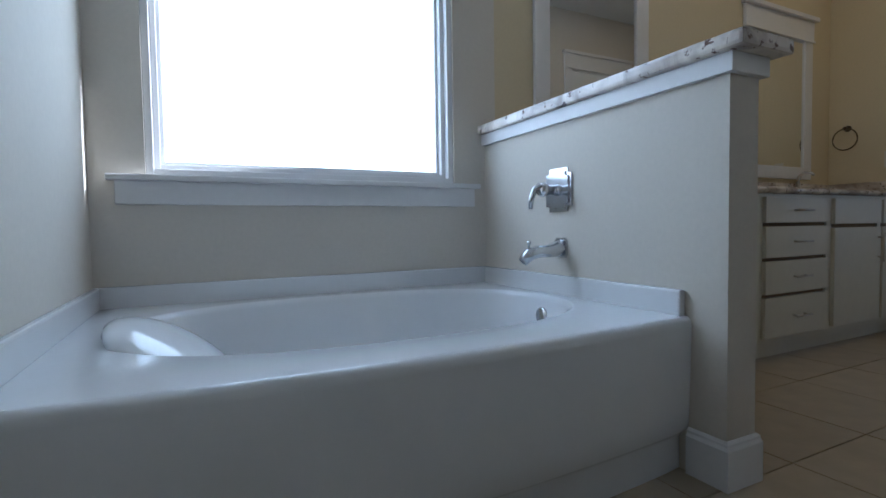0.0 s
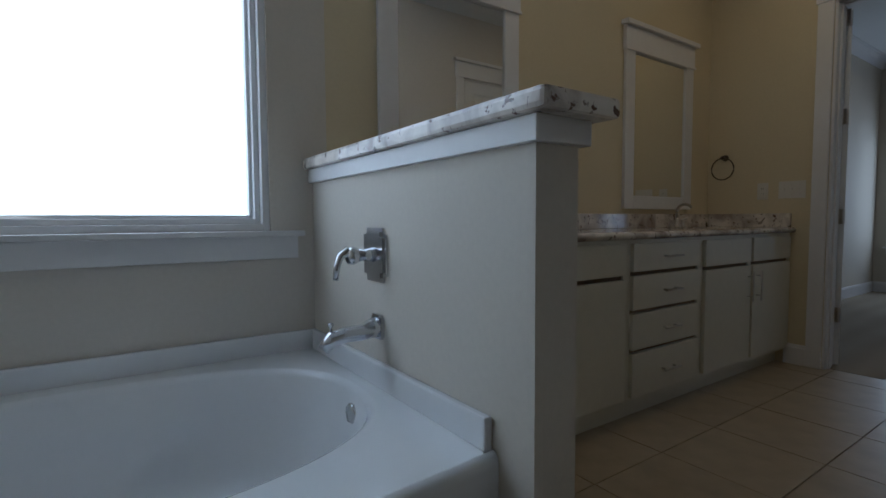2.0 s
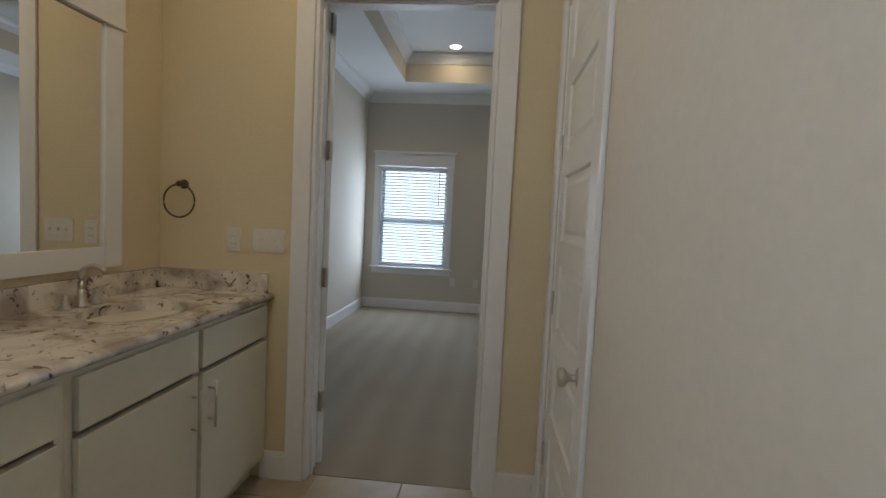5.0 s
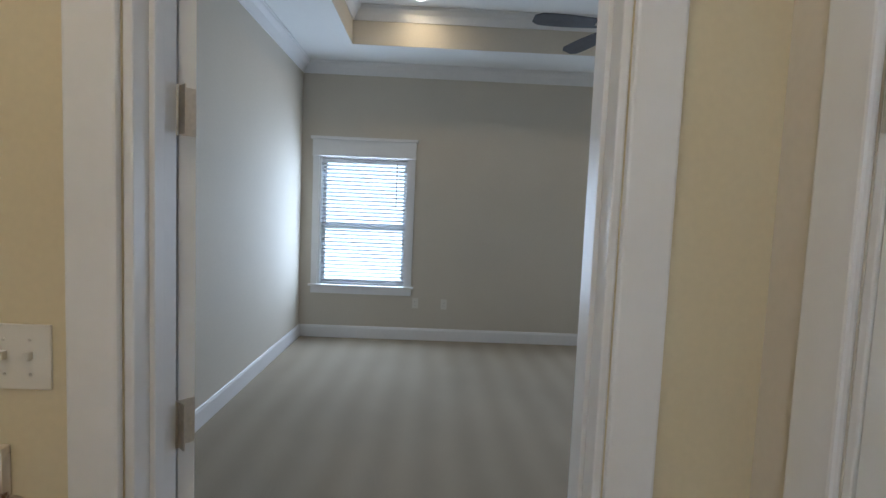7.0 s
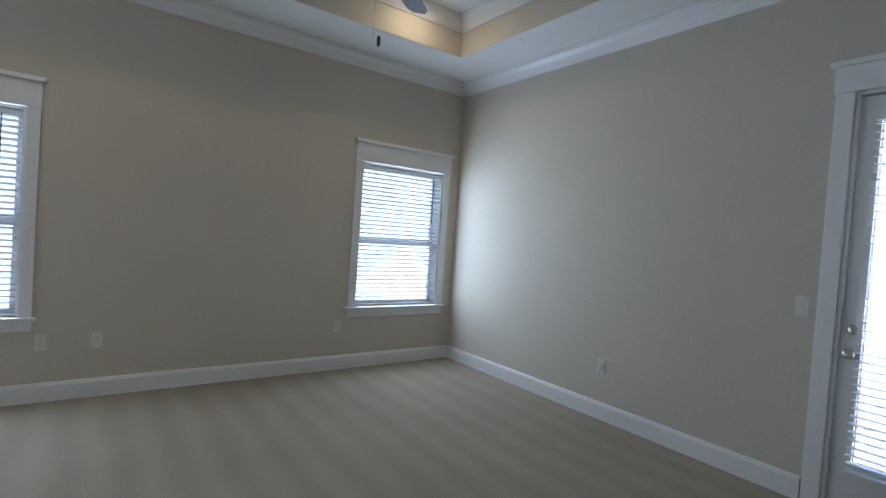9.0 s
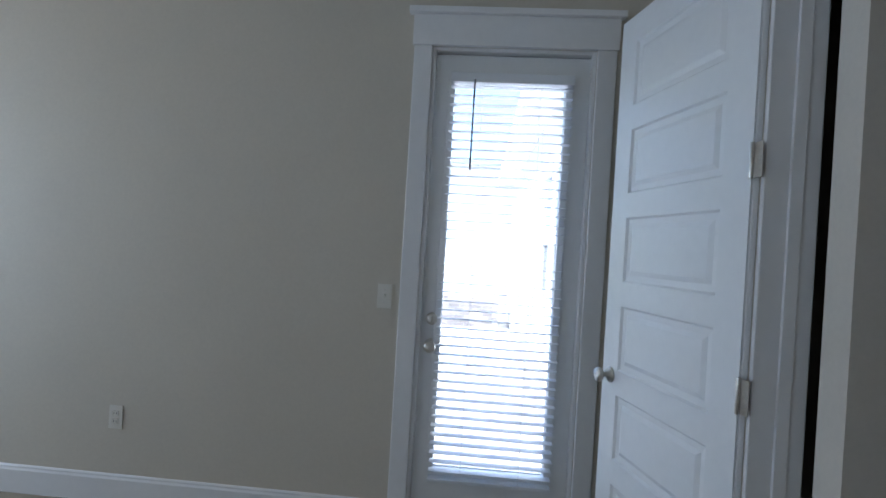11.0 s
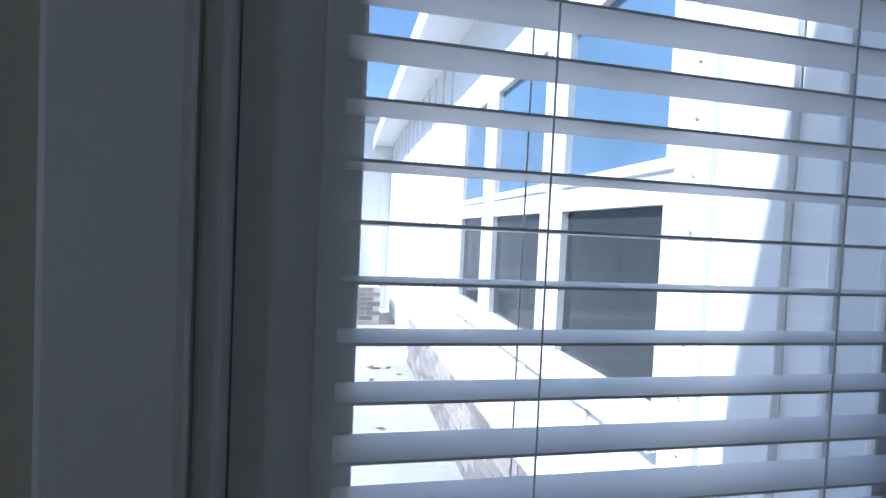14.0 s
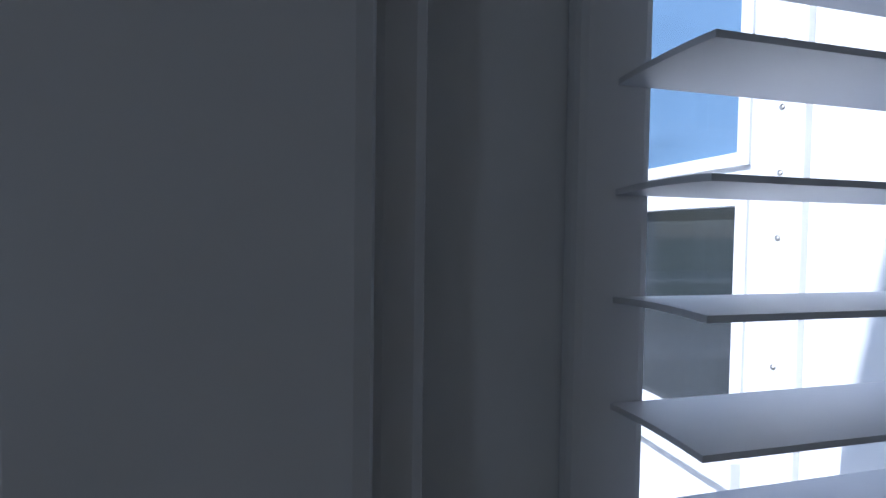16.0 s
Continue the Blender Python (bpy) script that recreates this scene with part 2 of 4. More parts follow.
def lathe(profile, n=24, axis="Z"):
    """Turned solid from (radius, height) pairs."""
    bm = bmesh.new()
    rings = [[bm.verts.new((r * math.cos(2 * math.pi * k / n), r * math.sin(2 * math.pi * k / n), h)) for k in range(n)] for r, h in profile]
    for a, b in zip(rings, rings[1:]):
        for k in range(n):
            bm.faces.new((a[k], a[(k + 1) % n], b[(k + 1) % n], b[k]))
    bm.faces.new(rings[0][::-1]), bm.faces.new(rings[-1])
    rot = {"Z": Matrix(), "X": Matrix.Rotation(radians(90), 4, "Y"), "-X": Matrix.Rotation(radians(-90), 4, "Y"), "Y": Matrix.Rotation(radians(-90), 4, "X"), "-Y": Matrix.Rotation(radians(90), 4, "X")}[axis]
    bmesh.ops.transform(bm, matrix=rot, verts=bm.verts)
    return bm


def wall_x(name, y0, y1, x0, x1, z1, holes, material, label):
    """A wall along x between y0 and y1, with holes (xa, xb, za, zb)."""
    rows, x = [], x0
    for a, b, za, zb in sorted(holes):
        rows.append((x, y0, 0, a, y1, z1))
        if za > 0:
            rows.append((a, y0, 0, b, y1, za))
        if zb < z1:
            rows.append((a, y0, zb, b, y1, z1))
        x = b
    rows.append((x, y0, 0, x1, y1, z1))
    return structure(name, boxes(rows), material, label)


def wall_y(name, x0, x1, y0, y1, z1, holes, material, label):
    rows, y = [], y0
    for a, b, za, zb in sorted(holes):
        rows.append((x0, y, 0, x1, a, z1))
        if za > 0:
            rows.append((x0, a, 0, x1, b, za))
        if zb < z1:
            rows.append((x0, a, zb, x1, b, z1))
        y = b
    rows.append((x0, y, 0, x1, y1, z1))
    return structure(name, boxes(rows), material, label)


def sweep(profile, path):
    """A moulding: profile (out, up) carried along a closed or open plan path with mitred corners; out is to the left of the way."""
    bm = bmesh.new()
    pts = [Vector((p[0], p[1])) for p in path]
    closed = (pts[0] - pts[-1]).length < 1e-6
    if closed:
        pts = pts[:-1]
    n, z0 = len(pts), path[0][2]
    rings = []
    for i, p in enumerate(pts):
        da = (p - pts[i - 1]).normalized() if (i or closed) else None
        db = (pts[(i + 1) % n] - p).normalized() if (i < n - 1 or closed) else None
        da, db = da or db, db or da
        na, nb = Vector((-da.y, da.x)), Vector((-db.y, db.x))
        k = (na + nb) / (1 + na.dot(nb))
        rings.append([bm.verts.new((p.x + k.x * o, p.y + k.y * o, z0 + u)) for o, u in profile])
    m = len(profile)
    for i in range(n if closed else n - 1):
        a, b = rings[i], rings[(i + 1) % n]
        for j in range(m):
            bm.faces.new((a[j], b[j], b[(j + 1) % m], a[(j + 1) % m]))
    if not closed:
        bm.faces.new(rings[0]), bm.faces.new(rings[-1][::-1])
    bmesh.ops.recalc_face_normals(bm, faces=bm.faces)
    return bm


BASE = [(0, 0), (0.016, 0), (0.016, 0.118), (0.011, 0.128), (0.011, 0.136), (0.005, 0.142), (0, 0.142)]
CROWN = [(0, 0), (0, -0.125), (0.012, -0.125), (0.02, -0.108), (0.05, -0.06), (0.085, -0.03), (0.092, -0.012), (0.105, -0.012), (0.105, 0)]

# ---- plan ----
XW, XD, XB, XE = -1.693, 3.235, 3.375, 8.10     # west wall, door wall (bath face, bedroom face), east wall
YN, YS, YT, YQ = 0.18, -4.91, -1.975, -3.70      # bedroom north and south faces, closet front, bath south
HC, HB = 3.17, 3.05                             # ceilings
HD_A, HD_B = -3.96, -3.17                       # hall door opening
DOOR_A, DOOR_B, DOOR_H = -1.688, -0.793, 2.44    # bath door opening

floor = structure("floor_bath_bed", bx(XW, YQ, -0.2, XD + 0.07, 0, -0.006), M_GROUT, "tan grout bed under the bathroom tiles")
floor.name = "floor_bath"
structure("floor_bedroom", bx(XD + 0.07, YS, -0.2, XE, YN, 0.0), M_CARPET, "beige cut-pile carpet with vacuum stripes")

wall_x("wall_north_vanity", 0, 0.2, 0.065, XD, 3.3, [], M_BATH, "golden cream painted wall behind the vanity")
wall_x("wall_north_bath", 0, 0.2, XW - 0.2, 0.065, 3.3, [(-1.51, -0.178, 0.985, 2.72)], M_TUBWALL, "pale cream painted wall with a picture window")
wall_y("wall_west_bath", XW - 0.2, XW, YQ - 0.2, 0, 3.3, [], M_TUBWALL, "pale painted wall beside the bathtub")
wall_x("wall_south_bath", YQ - 0.2, YQ, XW - 0.2, 0.62, 3.3, [], M_TUBWALL, "plain pale painted bathroom wall")
wall_y("wall_door", XD, XB, YS, 0.38, 3.6, [(DOOR_A, DOOR_B, 0, DOOR_H), (HD_A, HD_B, 0, DOOR_H)], M_BATH, "cream painted wall with a tall doorway")
wall_x("wall_closet_front", YT - 0.12, YT, 0.62, XD, 3.3, [(2.27, 3.04, 0, DOOR_H)], M_TUBWALL, "off-white wall around a toilet room")
wall_y("wall_closet_side", 0.62, 0.74, YQ - 0.2, YT - 0.12, 3.3, [], M_TUBWALL, "off-white end wall of the toilet room")
structure("wall_closet_back", bx(0.74, YQ - 0.2, 0, XD, YQ - 0.1, 3.3), M_TUBWALL, "plain wall behind the toilet room")
structure("ceiling_bath", bx(XW, YQ, HB, XD, 0, HB + 0.1), M_CEIL, "flat white bathroom ceiling")

# bedroom faces of the walls
structure("wall_west_bed", boxes([(XB, DOOR_B, 0, XB + 0.012, YN, HC), (XB, DOOR_A, DOOR_H, XB + 0.012, DOOR_B, HC), (XB, HD_B, 0, XB + 0.012, DOOR_A, HC), (XB, HD_A, DOOR_H, XB + 0.012, HD_B, HC), (XB, YS, 0, XB + 0.012, HD_A, HC)]), M_BED, "greige painted bedroom wall beside two doorways")
wall_x("wall_north_bed", YN, YN + 0.2, XB, XE + 0.2, 3.6, [], M_BED, "greige painted bedroom wall")
W1, W2 = (-1.055, -0.025), (-4.70, -3.67)       # window openings
wall_y("wall_east_bed", XE, XE + 0.2, YS - 0.2, YN, 3.6, [(*W2, 0.63, 2.12), (*W1, 0.63, 2.12)], M_BED, "greige painted wall with two blind-covered windows")
GD_A, GD_B = 3.66, 4.455                       # glass door opening
GD_H = 2.395
wall_x("wall_south_bed", YS - 0.16, YS, XB - 0.14, XE, 3.6, [(GD_A, GD_B, 0, GD_H)], M_BED, "greige painted wall with a glazed patio door")
# hall behind the open door
structure("wall_hall", boxes([(1.9, -5.0, 0, 2.0, -3.9, 2.9), (2.0, -5.1, 0, XD, -5.0, 2.9), (2.0, -5.0, 2.8, XD, -3.9, 2.9), (2.0, -5.0, -0.1, XD, -3.9, 0)]), M_BED, "plain hall walls behind the open door")

# tray ceiling
TX0, TX1, TY0, TY1, TZ = 4.15, 7.425, -4.315, -0.475, 3.53
structure("ceiling_bedroom", boxes([(XB, YS, HC, TX0, YN, HC + 0.1), (TX1, YS, HC, XE, YN, HC + 0.1), (TX0, YS, HC, TX1, TY0, HC + 0.1), (TX0, TY1, HC, TX1, YN, HC + 0.1)]), M_CEIL, "white dropped ceiling border")
structure("ceiling_tray", bx(TX0 - 0.1, TY0 - 0.1, TZ, TX1 + 0.1, TY1 + 0.1, TZ + 0.1), M_CEIL, "white raised tray ceiling")
structure("wall_tray", boxes([(TX0 - 0.1, TY0 - 0.1, HC + 0.1, TX0, TY1 + 0.1, TZ), (TX1, TY0 - 0.1, HC + 0.1, TX1 + 0.1, TY1 + 0.1, TZ), (TX0, TY0 - 0.1, HC + 0.1, TX1, TY0, TZ), (TX0, TY1, HC + 0.1, TX1, TY1 + 0.1, TZ),
          (TX0 - 0.004, TY0, HC + 0.002, TX0 + 0.004, TY1, HC + 0.1), (TX1 - 0.004, TY0, HC + 0.002, TX1 + 0.004, TY1, HC + 0.1), (TX0, TY0 - 0.004, HC + 0.002, TX1, TY0 + 0.004, HC + 0.1), (TX0, TY1 - 0.004, HC + 0.002, TX1, TY1 + 0.004, HC + 0.1)]), M_BED, "greige painted sides of the tray ceiling")
structure("trim_crown_bed", sweep(CROWN, [(XB + 0.012, YS, HC), (XE, YS, HC), (XE, YN, HC), (XB + 0.012, YN, HC), (XB + 0.012, YS, HC)]), M_TRIM, "white crown moulding along the ceiling")
structure("trim_crown_tray", sweep(CROWN, [(TX0, TY0, TZ), (TX1, TY0, TZ), (TX1, TY1, TZ), (TX0, TY1, TZ), (TX0, TY0, TZ)]), M_TRIM, "white crown moulding inside the tray")

# baseboards
structure("baseboard_1", sweep(BASE, [(GD_B + 0.10, YS, 0), (XE, YS, 0), (XE, YN, 0), (XB + 0.012, YN, 0), (XB + 0.012, DOOR_B + 0.1, 0)]), M_TRIM, "tall white baseboard along the carpet")
structure("baseboard_2", sweep(BASE, [(XB + 0.012, DOOR_A - 0.1, 0), (XB + 0.012, HD_B + 0.1, 0)]), M_TRIM, "tall white baseboard")
structure("baseboard_3", sweep(BASE, [(XB + 0.012, HD_A - 0.1, 0), (XB + 0.012, YS, 0), (GD_A - 0.1, YS, 0)]), M_TRIM, "tall white baseboard")
structure("baseboard_4", sweep(BASE, [(0.0, -1.19, 0), (0.0, -1.31, 0), (0.13, -1.31, 0), (0.13, -0.55, 0)][::-1]), M_TRIM, "white baseboard round the half wall")
structure("baseboard_5", sweep(BASE, [(3.04 + 0.09, YT, 0), (XD, YT, 0), (XD, DOOR_A - 0.09, 0)]), M_TRIM, "white baseboard beside the doorway")
structure("baseboard_6", sweep(BASE, [(XD, DOOR_B + 0.09, 0), (XD, -0.57, 0)]), M_TRIM, "white baseboard beside the vanity")
structure("baseboard_7", sweep(BASE, [(0.62, YQ, 0), (0.62, YT, 0), (2.18, YT, 0)][::-1]), M_TRIM, "white baseboard of the toilet room wall")


# ---- half wall and tub ----
half = thing("half_wall", 0.065, -0.655, 0, "pale painted half wall capped with speckled granite", "half wall", "", "structure")
def local(ob, bm):
    bmesh.ops.transform(bm, matrix=ob.matrix_basis.inverted(), verts=bm.verts)
    return bm
part("body", local(half, bx(0, -1.31, 0, 0.13, 0, 1.2)), M_TUBWALL, half)
part("trim_band", local(half, bx(-0.02, -1.33, 1.183, 0.15, 0, 1.238, bevel=0.003)), M_TRIM, half, "white trim board under the cap")
part("cap", local(half, bx(-0.045, -1.375, 1.2385, 0.19, 0, 1.283, bevel=0.012)), M_GRANITE, half, "speckled granite cap with eased edges")


def bathtub():
    x0, x1, yb, zd = XW, 0.0, 0.0, 0.485
    tub = thing("bathtub", (x0 + x1) / 2, -0.6, 0, "glossy white acrylic drop-in bathtub with a bowed apron", "bathtub")
    N = 96
    cx, cy = -0.82, -0.575
    def front(x):
        u = (x - x0) / (x1 - x0)
        return -1.175 - 0.045 * math.sin(math.pi * max(0, min(1, u))) ** 0.8
    def rect(a):
        c, s = math.cos(a), math.sin(a)
        best = 1e9
        if c > 1e-6: best = min(best, (x1 - 0.002 - cx) / c)
        if c < -1e-6: best = min(best, (x0 + 0.002 - cx) / c)
        if s > 1e-6: best = min(best, (yb - 0.002 - cy) / s)
        if s < -1e-6:
            t = 0.6
            for _ in range(30):
                t = (front(cx + t * c) - cy) / s
                t = min(t, best)
            best = min(best, t)
        return cx + best * c, cy + best * s
    def oval(a, kx, ky, p=2.5):
        c, s = math.cos(a), math.sin(a)
        return cx + kx * math.copysign(abs(c) ** (2 / p), c), cy + ky * math.copysign(abs(s) ** (2 / p), s)
    bm = bmesh.new()
    rings = []
    for kind, kx, ky, z in (("r", 0, 0, zd), ("o", 0.755, 0.475, zd + 0.001), ("o", 0.742, 0.462, zd - 0.003), ("o", 0.728, 0.448, zd - 0.02), ("o", 0.70, 0.42, zd - 0.16), ("o", 0.64, 0.37, zd - 0.31), ("o", 0.57, 0.31, zd - 0.375), ("o", 0.3, 0.15, zd - 0.39)):
        ring = []
        for k in range(N):
            a = 2 * math.pi * k / N
            x, y = rect(a) if kind == "r" else oval(a, kx, ky)
            ring.append(bm.verts.new((x, y, z)))
        rings.append(ring)
    for a, b in zip(rings, rings[1:]):
        for k in range(N):
            bm.faces.new((a[k], a[(k + 1) % N], b[(k + 1) % N], b[k]))
    bm.faces.new(rings[-1])
    part("basin", local(tub, bm), M_TUB, tub, "", True)
    # bowed apron with rounded upper edge and a stepped toe
    bm = bmesh.new()
    prof = [(0.0, zd), (-0.012, zd - 0.003), (-0.02, zd - 0.012), (-0.022, zd - 0.03), (-0.016, 0.20), (-0.012, 0.135), (0.012, 0.115), (0.02, 0.10), (0.02, 0.0)]
    cols = []
    for i in range(41):
        x = x0 + 0.001 + (x1 - x0 - 0.002) * i / 40
        cols.append([bm.verts.new((x, front(x) + o, z)) for o, z in prof])
    for a, b in zip(cols, cols[1:]):
        for j in range(len(prof) - 1):
            bm.faces.new((a[j], b[j], b[j + 1], a[j + 1]))
    bmesh.ops.recalc_face_normals(bm, faces=bm.faces)
    part("apron", local(tub, bm), M_TUB, tub, "", True)
    for row in ((x0, -0.026, zd - 0.004, x1, -0.001, 0.565), (x0 + 0.001, -1.175, zd - 0.004, x0 + 0.026, -0.026, 0.565), (x1 - 0.026, -1.175, zd - 0.004, x1 - 0.001, -0.026, 0.565)):
        part("splash_rim", local(tub, bx(*row, bevel=0.007)), M_TUB, tub)
    bm = bmesh.new()
    bmesh.ops.create_uvsphere(bm, u_segments=28, v_segments=14, radius=1)
    bmesh.ops.transform(bm, matrix=Matrix.Translation((-1.40, cy - 0.06, zd - 0.075)) @ Matrix.Rotation(radians(34), 4, "Y") @ Matrix.Diagonal((0.20, 0.26, 0.07, 1)), verts=bm.verts)
    part("headrest", local(tub, bm), M_TUB, tub, "moulded white headrest", True)
    ov = part("overflow_plate", local(tub, bmesh_at(lathe([(0.036, 0), (0.037, 0.006), (0.032, 0.012), (0.0, 0.012)], axis="-X"), (-0.098, -0.60, 0.403))), M_CHROME, tub, "round chrome overflow plate", True)
    return tub


def bmesh_at(bm, at):
    bmesh.ops.translate(bm, vec=at, verts=bm.verts)
    return bm


bathtub()


def tub_valve():
    v = thing("shower_valve", -0.001, -0.59, 0.913, "polished chrome tub valve with a curved lever", "faucet valve")
    def plate(w, h, x0, x1, r):
        bm = bx(-x1, -w, -h, -x0, w, h)
        bmesh.ops.bevel(bm, geom=[e for e in bm.edges if abs(e.verts[0].co.x - e.verts[1].co.x) > 1e-4], offset=r, segments=5, affect="EDGES")
        return bm
    part("plate", plate(0.078, 0.088, 0.0, 0.008, 0.022), M_CHROME, v)
    part("plate_face", plate(0.064, 0.074, 0.008, 0.014, 0.018), M_CHROME, v)
    part("stem", lathe([(0.024, 0.014), (0.02, 0.03), (0.017, 0.045), (0.02, 0.06), (0.03, 0.085), (0.026, 0.10), (0.0, 0.104)], 20, "-X"), M_CHROME, v, "", True)
    part("lever", tube([(-0.085, 0, 0.008), (-0.102, 0.004, 0.012), (-0.122, 0.008, 0.0), (-0.134, 0.011, -0.034), (-0.139, 0.012, -0.076)], 0.01, 12, radii=[0.02, 0.017, 0.012, 0.011, 0.009]), M_CHROME, v, "curved chrome lever", True)
    s = thing("tub_spout", -0.001, -0.605, 0.678, "polished chrome tub spout with a diverter knob", "tub spout")
    part("flange", plate(0.034, 0.04, 0.0, 0.012, 0.008), M_CHROME, s)
    part("spout", tube([(-0.01, 0, 0), (-0.03, 0, -0.004), (-0.07, 0, -0.012), (-0.12, 0, -0.012), (-0.165, 0, -0.022), (-0.195, 0, -0.05)], 0.02, 14, radii=[0.036, 0.031, 0.026, 0.025, 0.026, 0.02]), M_CHROME, s, "", True)
    part("diverter", lathe([(0.004, 0), (0.004, 0.02), (0.009, 0.026), (0.008, 0.034), (0, 0.036)], 12), M_CHROME, s, "", True, pose(-0.168, 0, -0.004))


tub_valve()


# ---- windows ----
def bath_window():
    w = thing("window_1", -0.844, 0.1, 0.985, "large white-framed picture window over the tub", "window", "", "structure")
    x0, x1, z0, z1 = -1.51, -0.178, 0.985, 2.72
    rows = lambda a, b, t: [(x0 + a, b[0], z0 + a, x0 + a + t, b[1], z1 - a), (x1 - a - t, b[0], z0 + a, x1 - a, b[1], z1 - a), (x0 + a + t, b[0], z0 + a, x1 - a - t, b[1], z0 + a + t), (x0 + a + t, b[0], z1 - a - t, x1 - a - t, b[1], z1 - a)]
    part("window_frame", local(w, boxes(rows(0.0, (0.012, 0.14), 0.028), 0.003)), M_TRIM, w)
    part("window_frame", local(w, boxes(rows(0.028, (0.045, 0.13), 0.022), 0.003)), M_TRIM, w)
    part("window_frame", local(w, boxes(rows(0.050, (0.075, 0.125), 0.014), 0.003)), M_TRIM, w)
    p = part("pane", local(w, bx(x0 + 0.06, 0.097, z0 + 0.06, x1 - 0.06, 0.102, z1 - 0.06)), M_GLASS, w)
    p.visible_shadow = False
    part("window_sill", local(w, bx(-1.635, -0.045, 0.962, -0.05, 0.012, 0.985, bevel=0.005)), M_TRIM, w)
    part("apron", local(w, bx(-1.61, -0.02, 0.872, -0.073, -0.001, 0.962, bevel=0.003)), M_TRIM, w)


bath_window()


def slat_mesh(width, depth, name):
    bm = bmesh.new()
    n = 6
    top, bot = [], []
    for i in range(n + 1):
        u = i / n - 0.5
        z = 0.0009 * (1 - (2 * u) ** 2)
        top.append((u * depth, z + 0.0012)), bot.append((u * depth, z - 0.0012))
    outline = top + bot[::-1]
    a = [bm.verts.new((-width / 2, o, z)) for o, z in outline]
    b = [bm.verts.new((width / 2, o, z)) for o, z in outline]
    m = len(outline)
    for j in range(m):
        bm.faces.new((a[j], b[j], b[(j + 1) % m], a[(j + 1) % m]))
    bm.faces.new(a[::-1]), bm.faces.new(b)
    bmesh.ops.recalc_face_normals(bm, faces=bm.faces)
    return data_of(name, bm, M_BLIND)


def blind(name_label, width, height, pitch, tilt, m, cords, wand_at, slat_w=0.05, first=None):
    """A venetian blind hung from m, which has its x along the blind and its y into the room; z = 0 is the lowest rail."""
    b = new("venetian_blind")
    tagged(b, name_label, "blind")
    b.matrix_basis = m
    part("head_rail", bx(-width / 2, -0.03, height - 0.045, width / 2, 0.026, height, bevel=0.003), M_BLIND, b)
    part("bottom_rail", bx(-width / 2, -slat_w / 2, 0.0, width / 2, slat_w / 2, 0.016, bevel=0.004), M_BLIND, b)
    me = slat_mesh(width, slat_w, "slat")
    z = first if first is not None else 0.05
    while z < height - 0.06:
        s = new("slat", me)
        s.parent = b
        s.matrix_basis = pose(0, 0, z, tilt + random.uniform(-1.2, 1.2), 0, 0)
        z += pitch
    for c in cords:
        for o in (-slat_w / 2 - 0.001, slat_w / 2 + 0.001):
            part("ladder_cord", tube([(c, o, 0.01), (c, o, height - 0.03)], 0.0009, 5), M_CORD, b)
    if wand_at is not None:
        part("tilt_wand", tube([(wand_at[0], 0.04, height - 0.04), (wand_at[0] + wand_at[2], 0.045, height - 0.04 - wand_at[1])], 0.0045, 8), M_WAND, b, "dark slim tilt wand")
    return b


def bed_window(name, ya, yb):
    x, z0, z1 = XE, 0.63, 2.12
    yc = (ya + yb) / 2
    w = thing(name, x, yc, z0, "white craftsman-trimmed window with lowered blinds", "window", "bedroom windows", "structure")
    L = lambda *a, bevel=0.003: local(w, bx(*a, bevel=bevel))
    part("casing", L(x - 0.018, ya - 0.075, z0, x, ya, z1), M_TRIM, w)
    part("casing", L(x - 0.018, yb, z0, x, yb + 0.075, z1), M_TRIM, w)
    part("header", L(x - 0.024, ya - 0.08, z1, x, yb + 0.08, z1 + 0.19), M_TRIM, w)
    part("header_cap", L(x - 0.05, ya - 0.10, z1 + 0.19, x, yb + 0.10, z1 + 0.222), M_TRIM, w)
    part("header_bead", L(x - 0.034, ya - 0.085, z1 + 0.0, x - 0.024, yb + 0.085, z1 + 0.018), M_TRIM, w)
    part("window_sill", L(x - 0.05, ya - 0.10, z0 - 0.022, x + 0.08, yb + 0.10, z0), M_TRIM, w)
    part("apron", L(x - 0.02, ya - 0.075, z0 - 0.105, x, yb + 0.075, z0 - 0.022), M_TRIM, w)
    for a, b in (((ya), (ya + 0.02)), ((yb - 0.02), (yb))):
        part("jamb", L(x + 0.001, a, z0, x + 0.17, b, z1), M_TRIM, w)
    part("jamb", L(x + 0.001, ya + 0.02, z1 - 0.02, x + 0.17, yb - 0.02, z1), M_TRIM, w)
    zm = 1.325
    for za, zb, xo in ((z0, zm, 0.10), (zm - 0.03, z1 - 0.02, 0.13)):
        sash = part("sash", local(w, boxes([(x + xo, ya + 0.02, za, x + xo + 0.03, ya + 0.06, zb), (x + xo, yb - 0.06, za, x + xo + 0.03, yb - 0.02, zb), (x + xo, ya + 0.06, za, x + xo + 0.03, yb - 0.06, za + 0.045), (x + xo, ya + 0.06, zb - 0.045, x + xo + 0.03, yb - 0.06, zb)], 0.002)), M_TRIM, w)
        p = part("pane", local(w, bx(x + xo + 0.012, ya + 0.06, za + 0.045, x + xo + 0.016, yb - 0.06, zb - 0.045)), M_GLASS, sash)
        p.visible_shadow = False
    m = Matrix.Translation((x + 0.045, yc, z0 + 0.004)) @ Matrix.Rotation(radians(90), 4, "Z")
    blind("lowered white vinyl blinds with tilted slats", (yb - ya) - 0.044, z1 - z0 - 0.028, 0.0445, 20, m, (-0.32, 0.32), (-0.38, 0.5, 0.0))


bed_window("window_2", *W1)
bed_window("window_3", *W2)


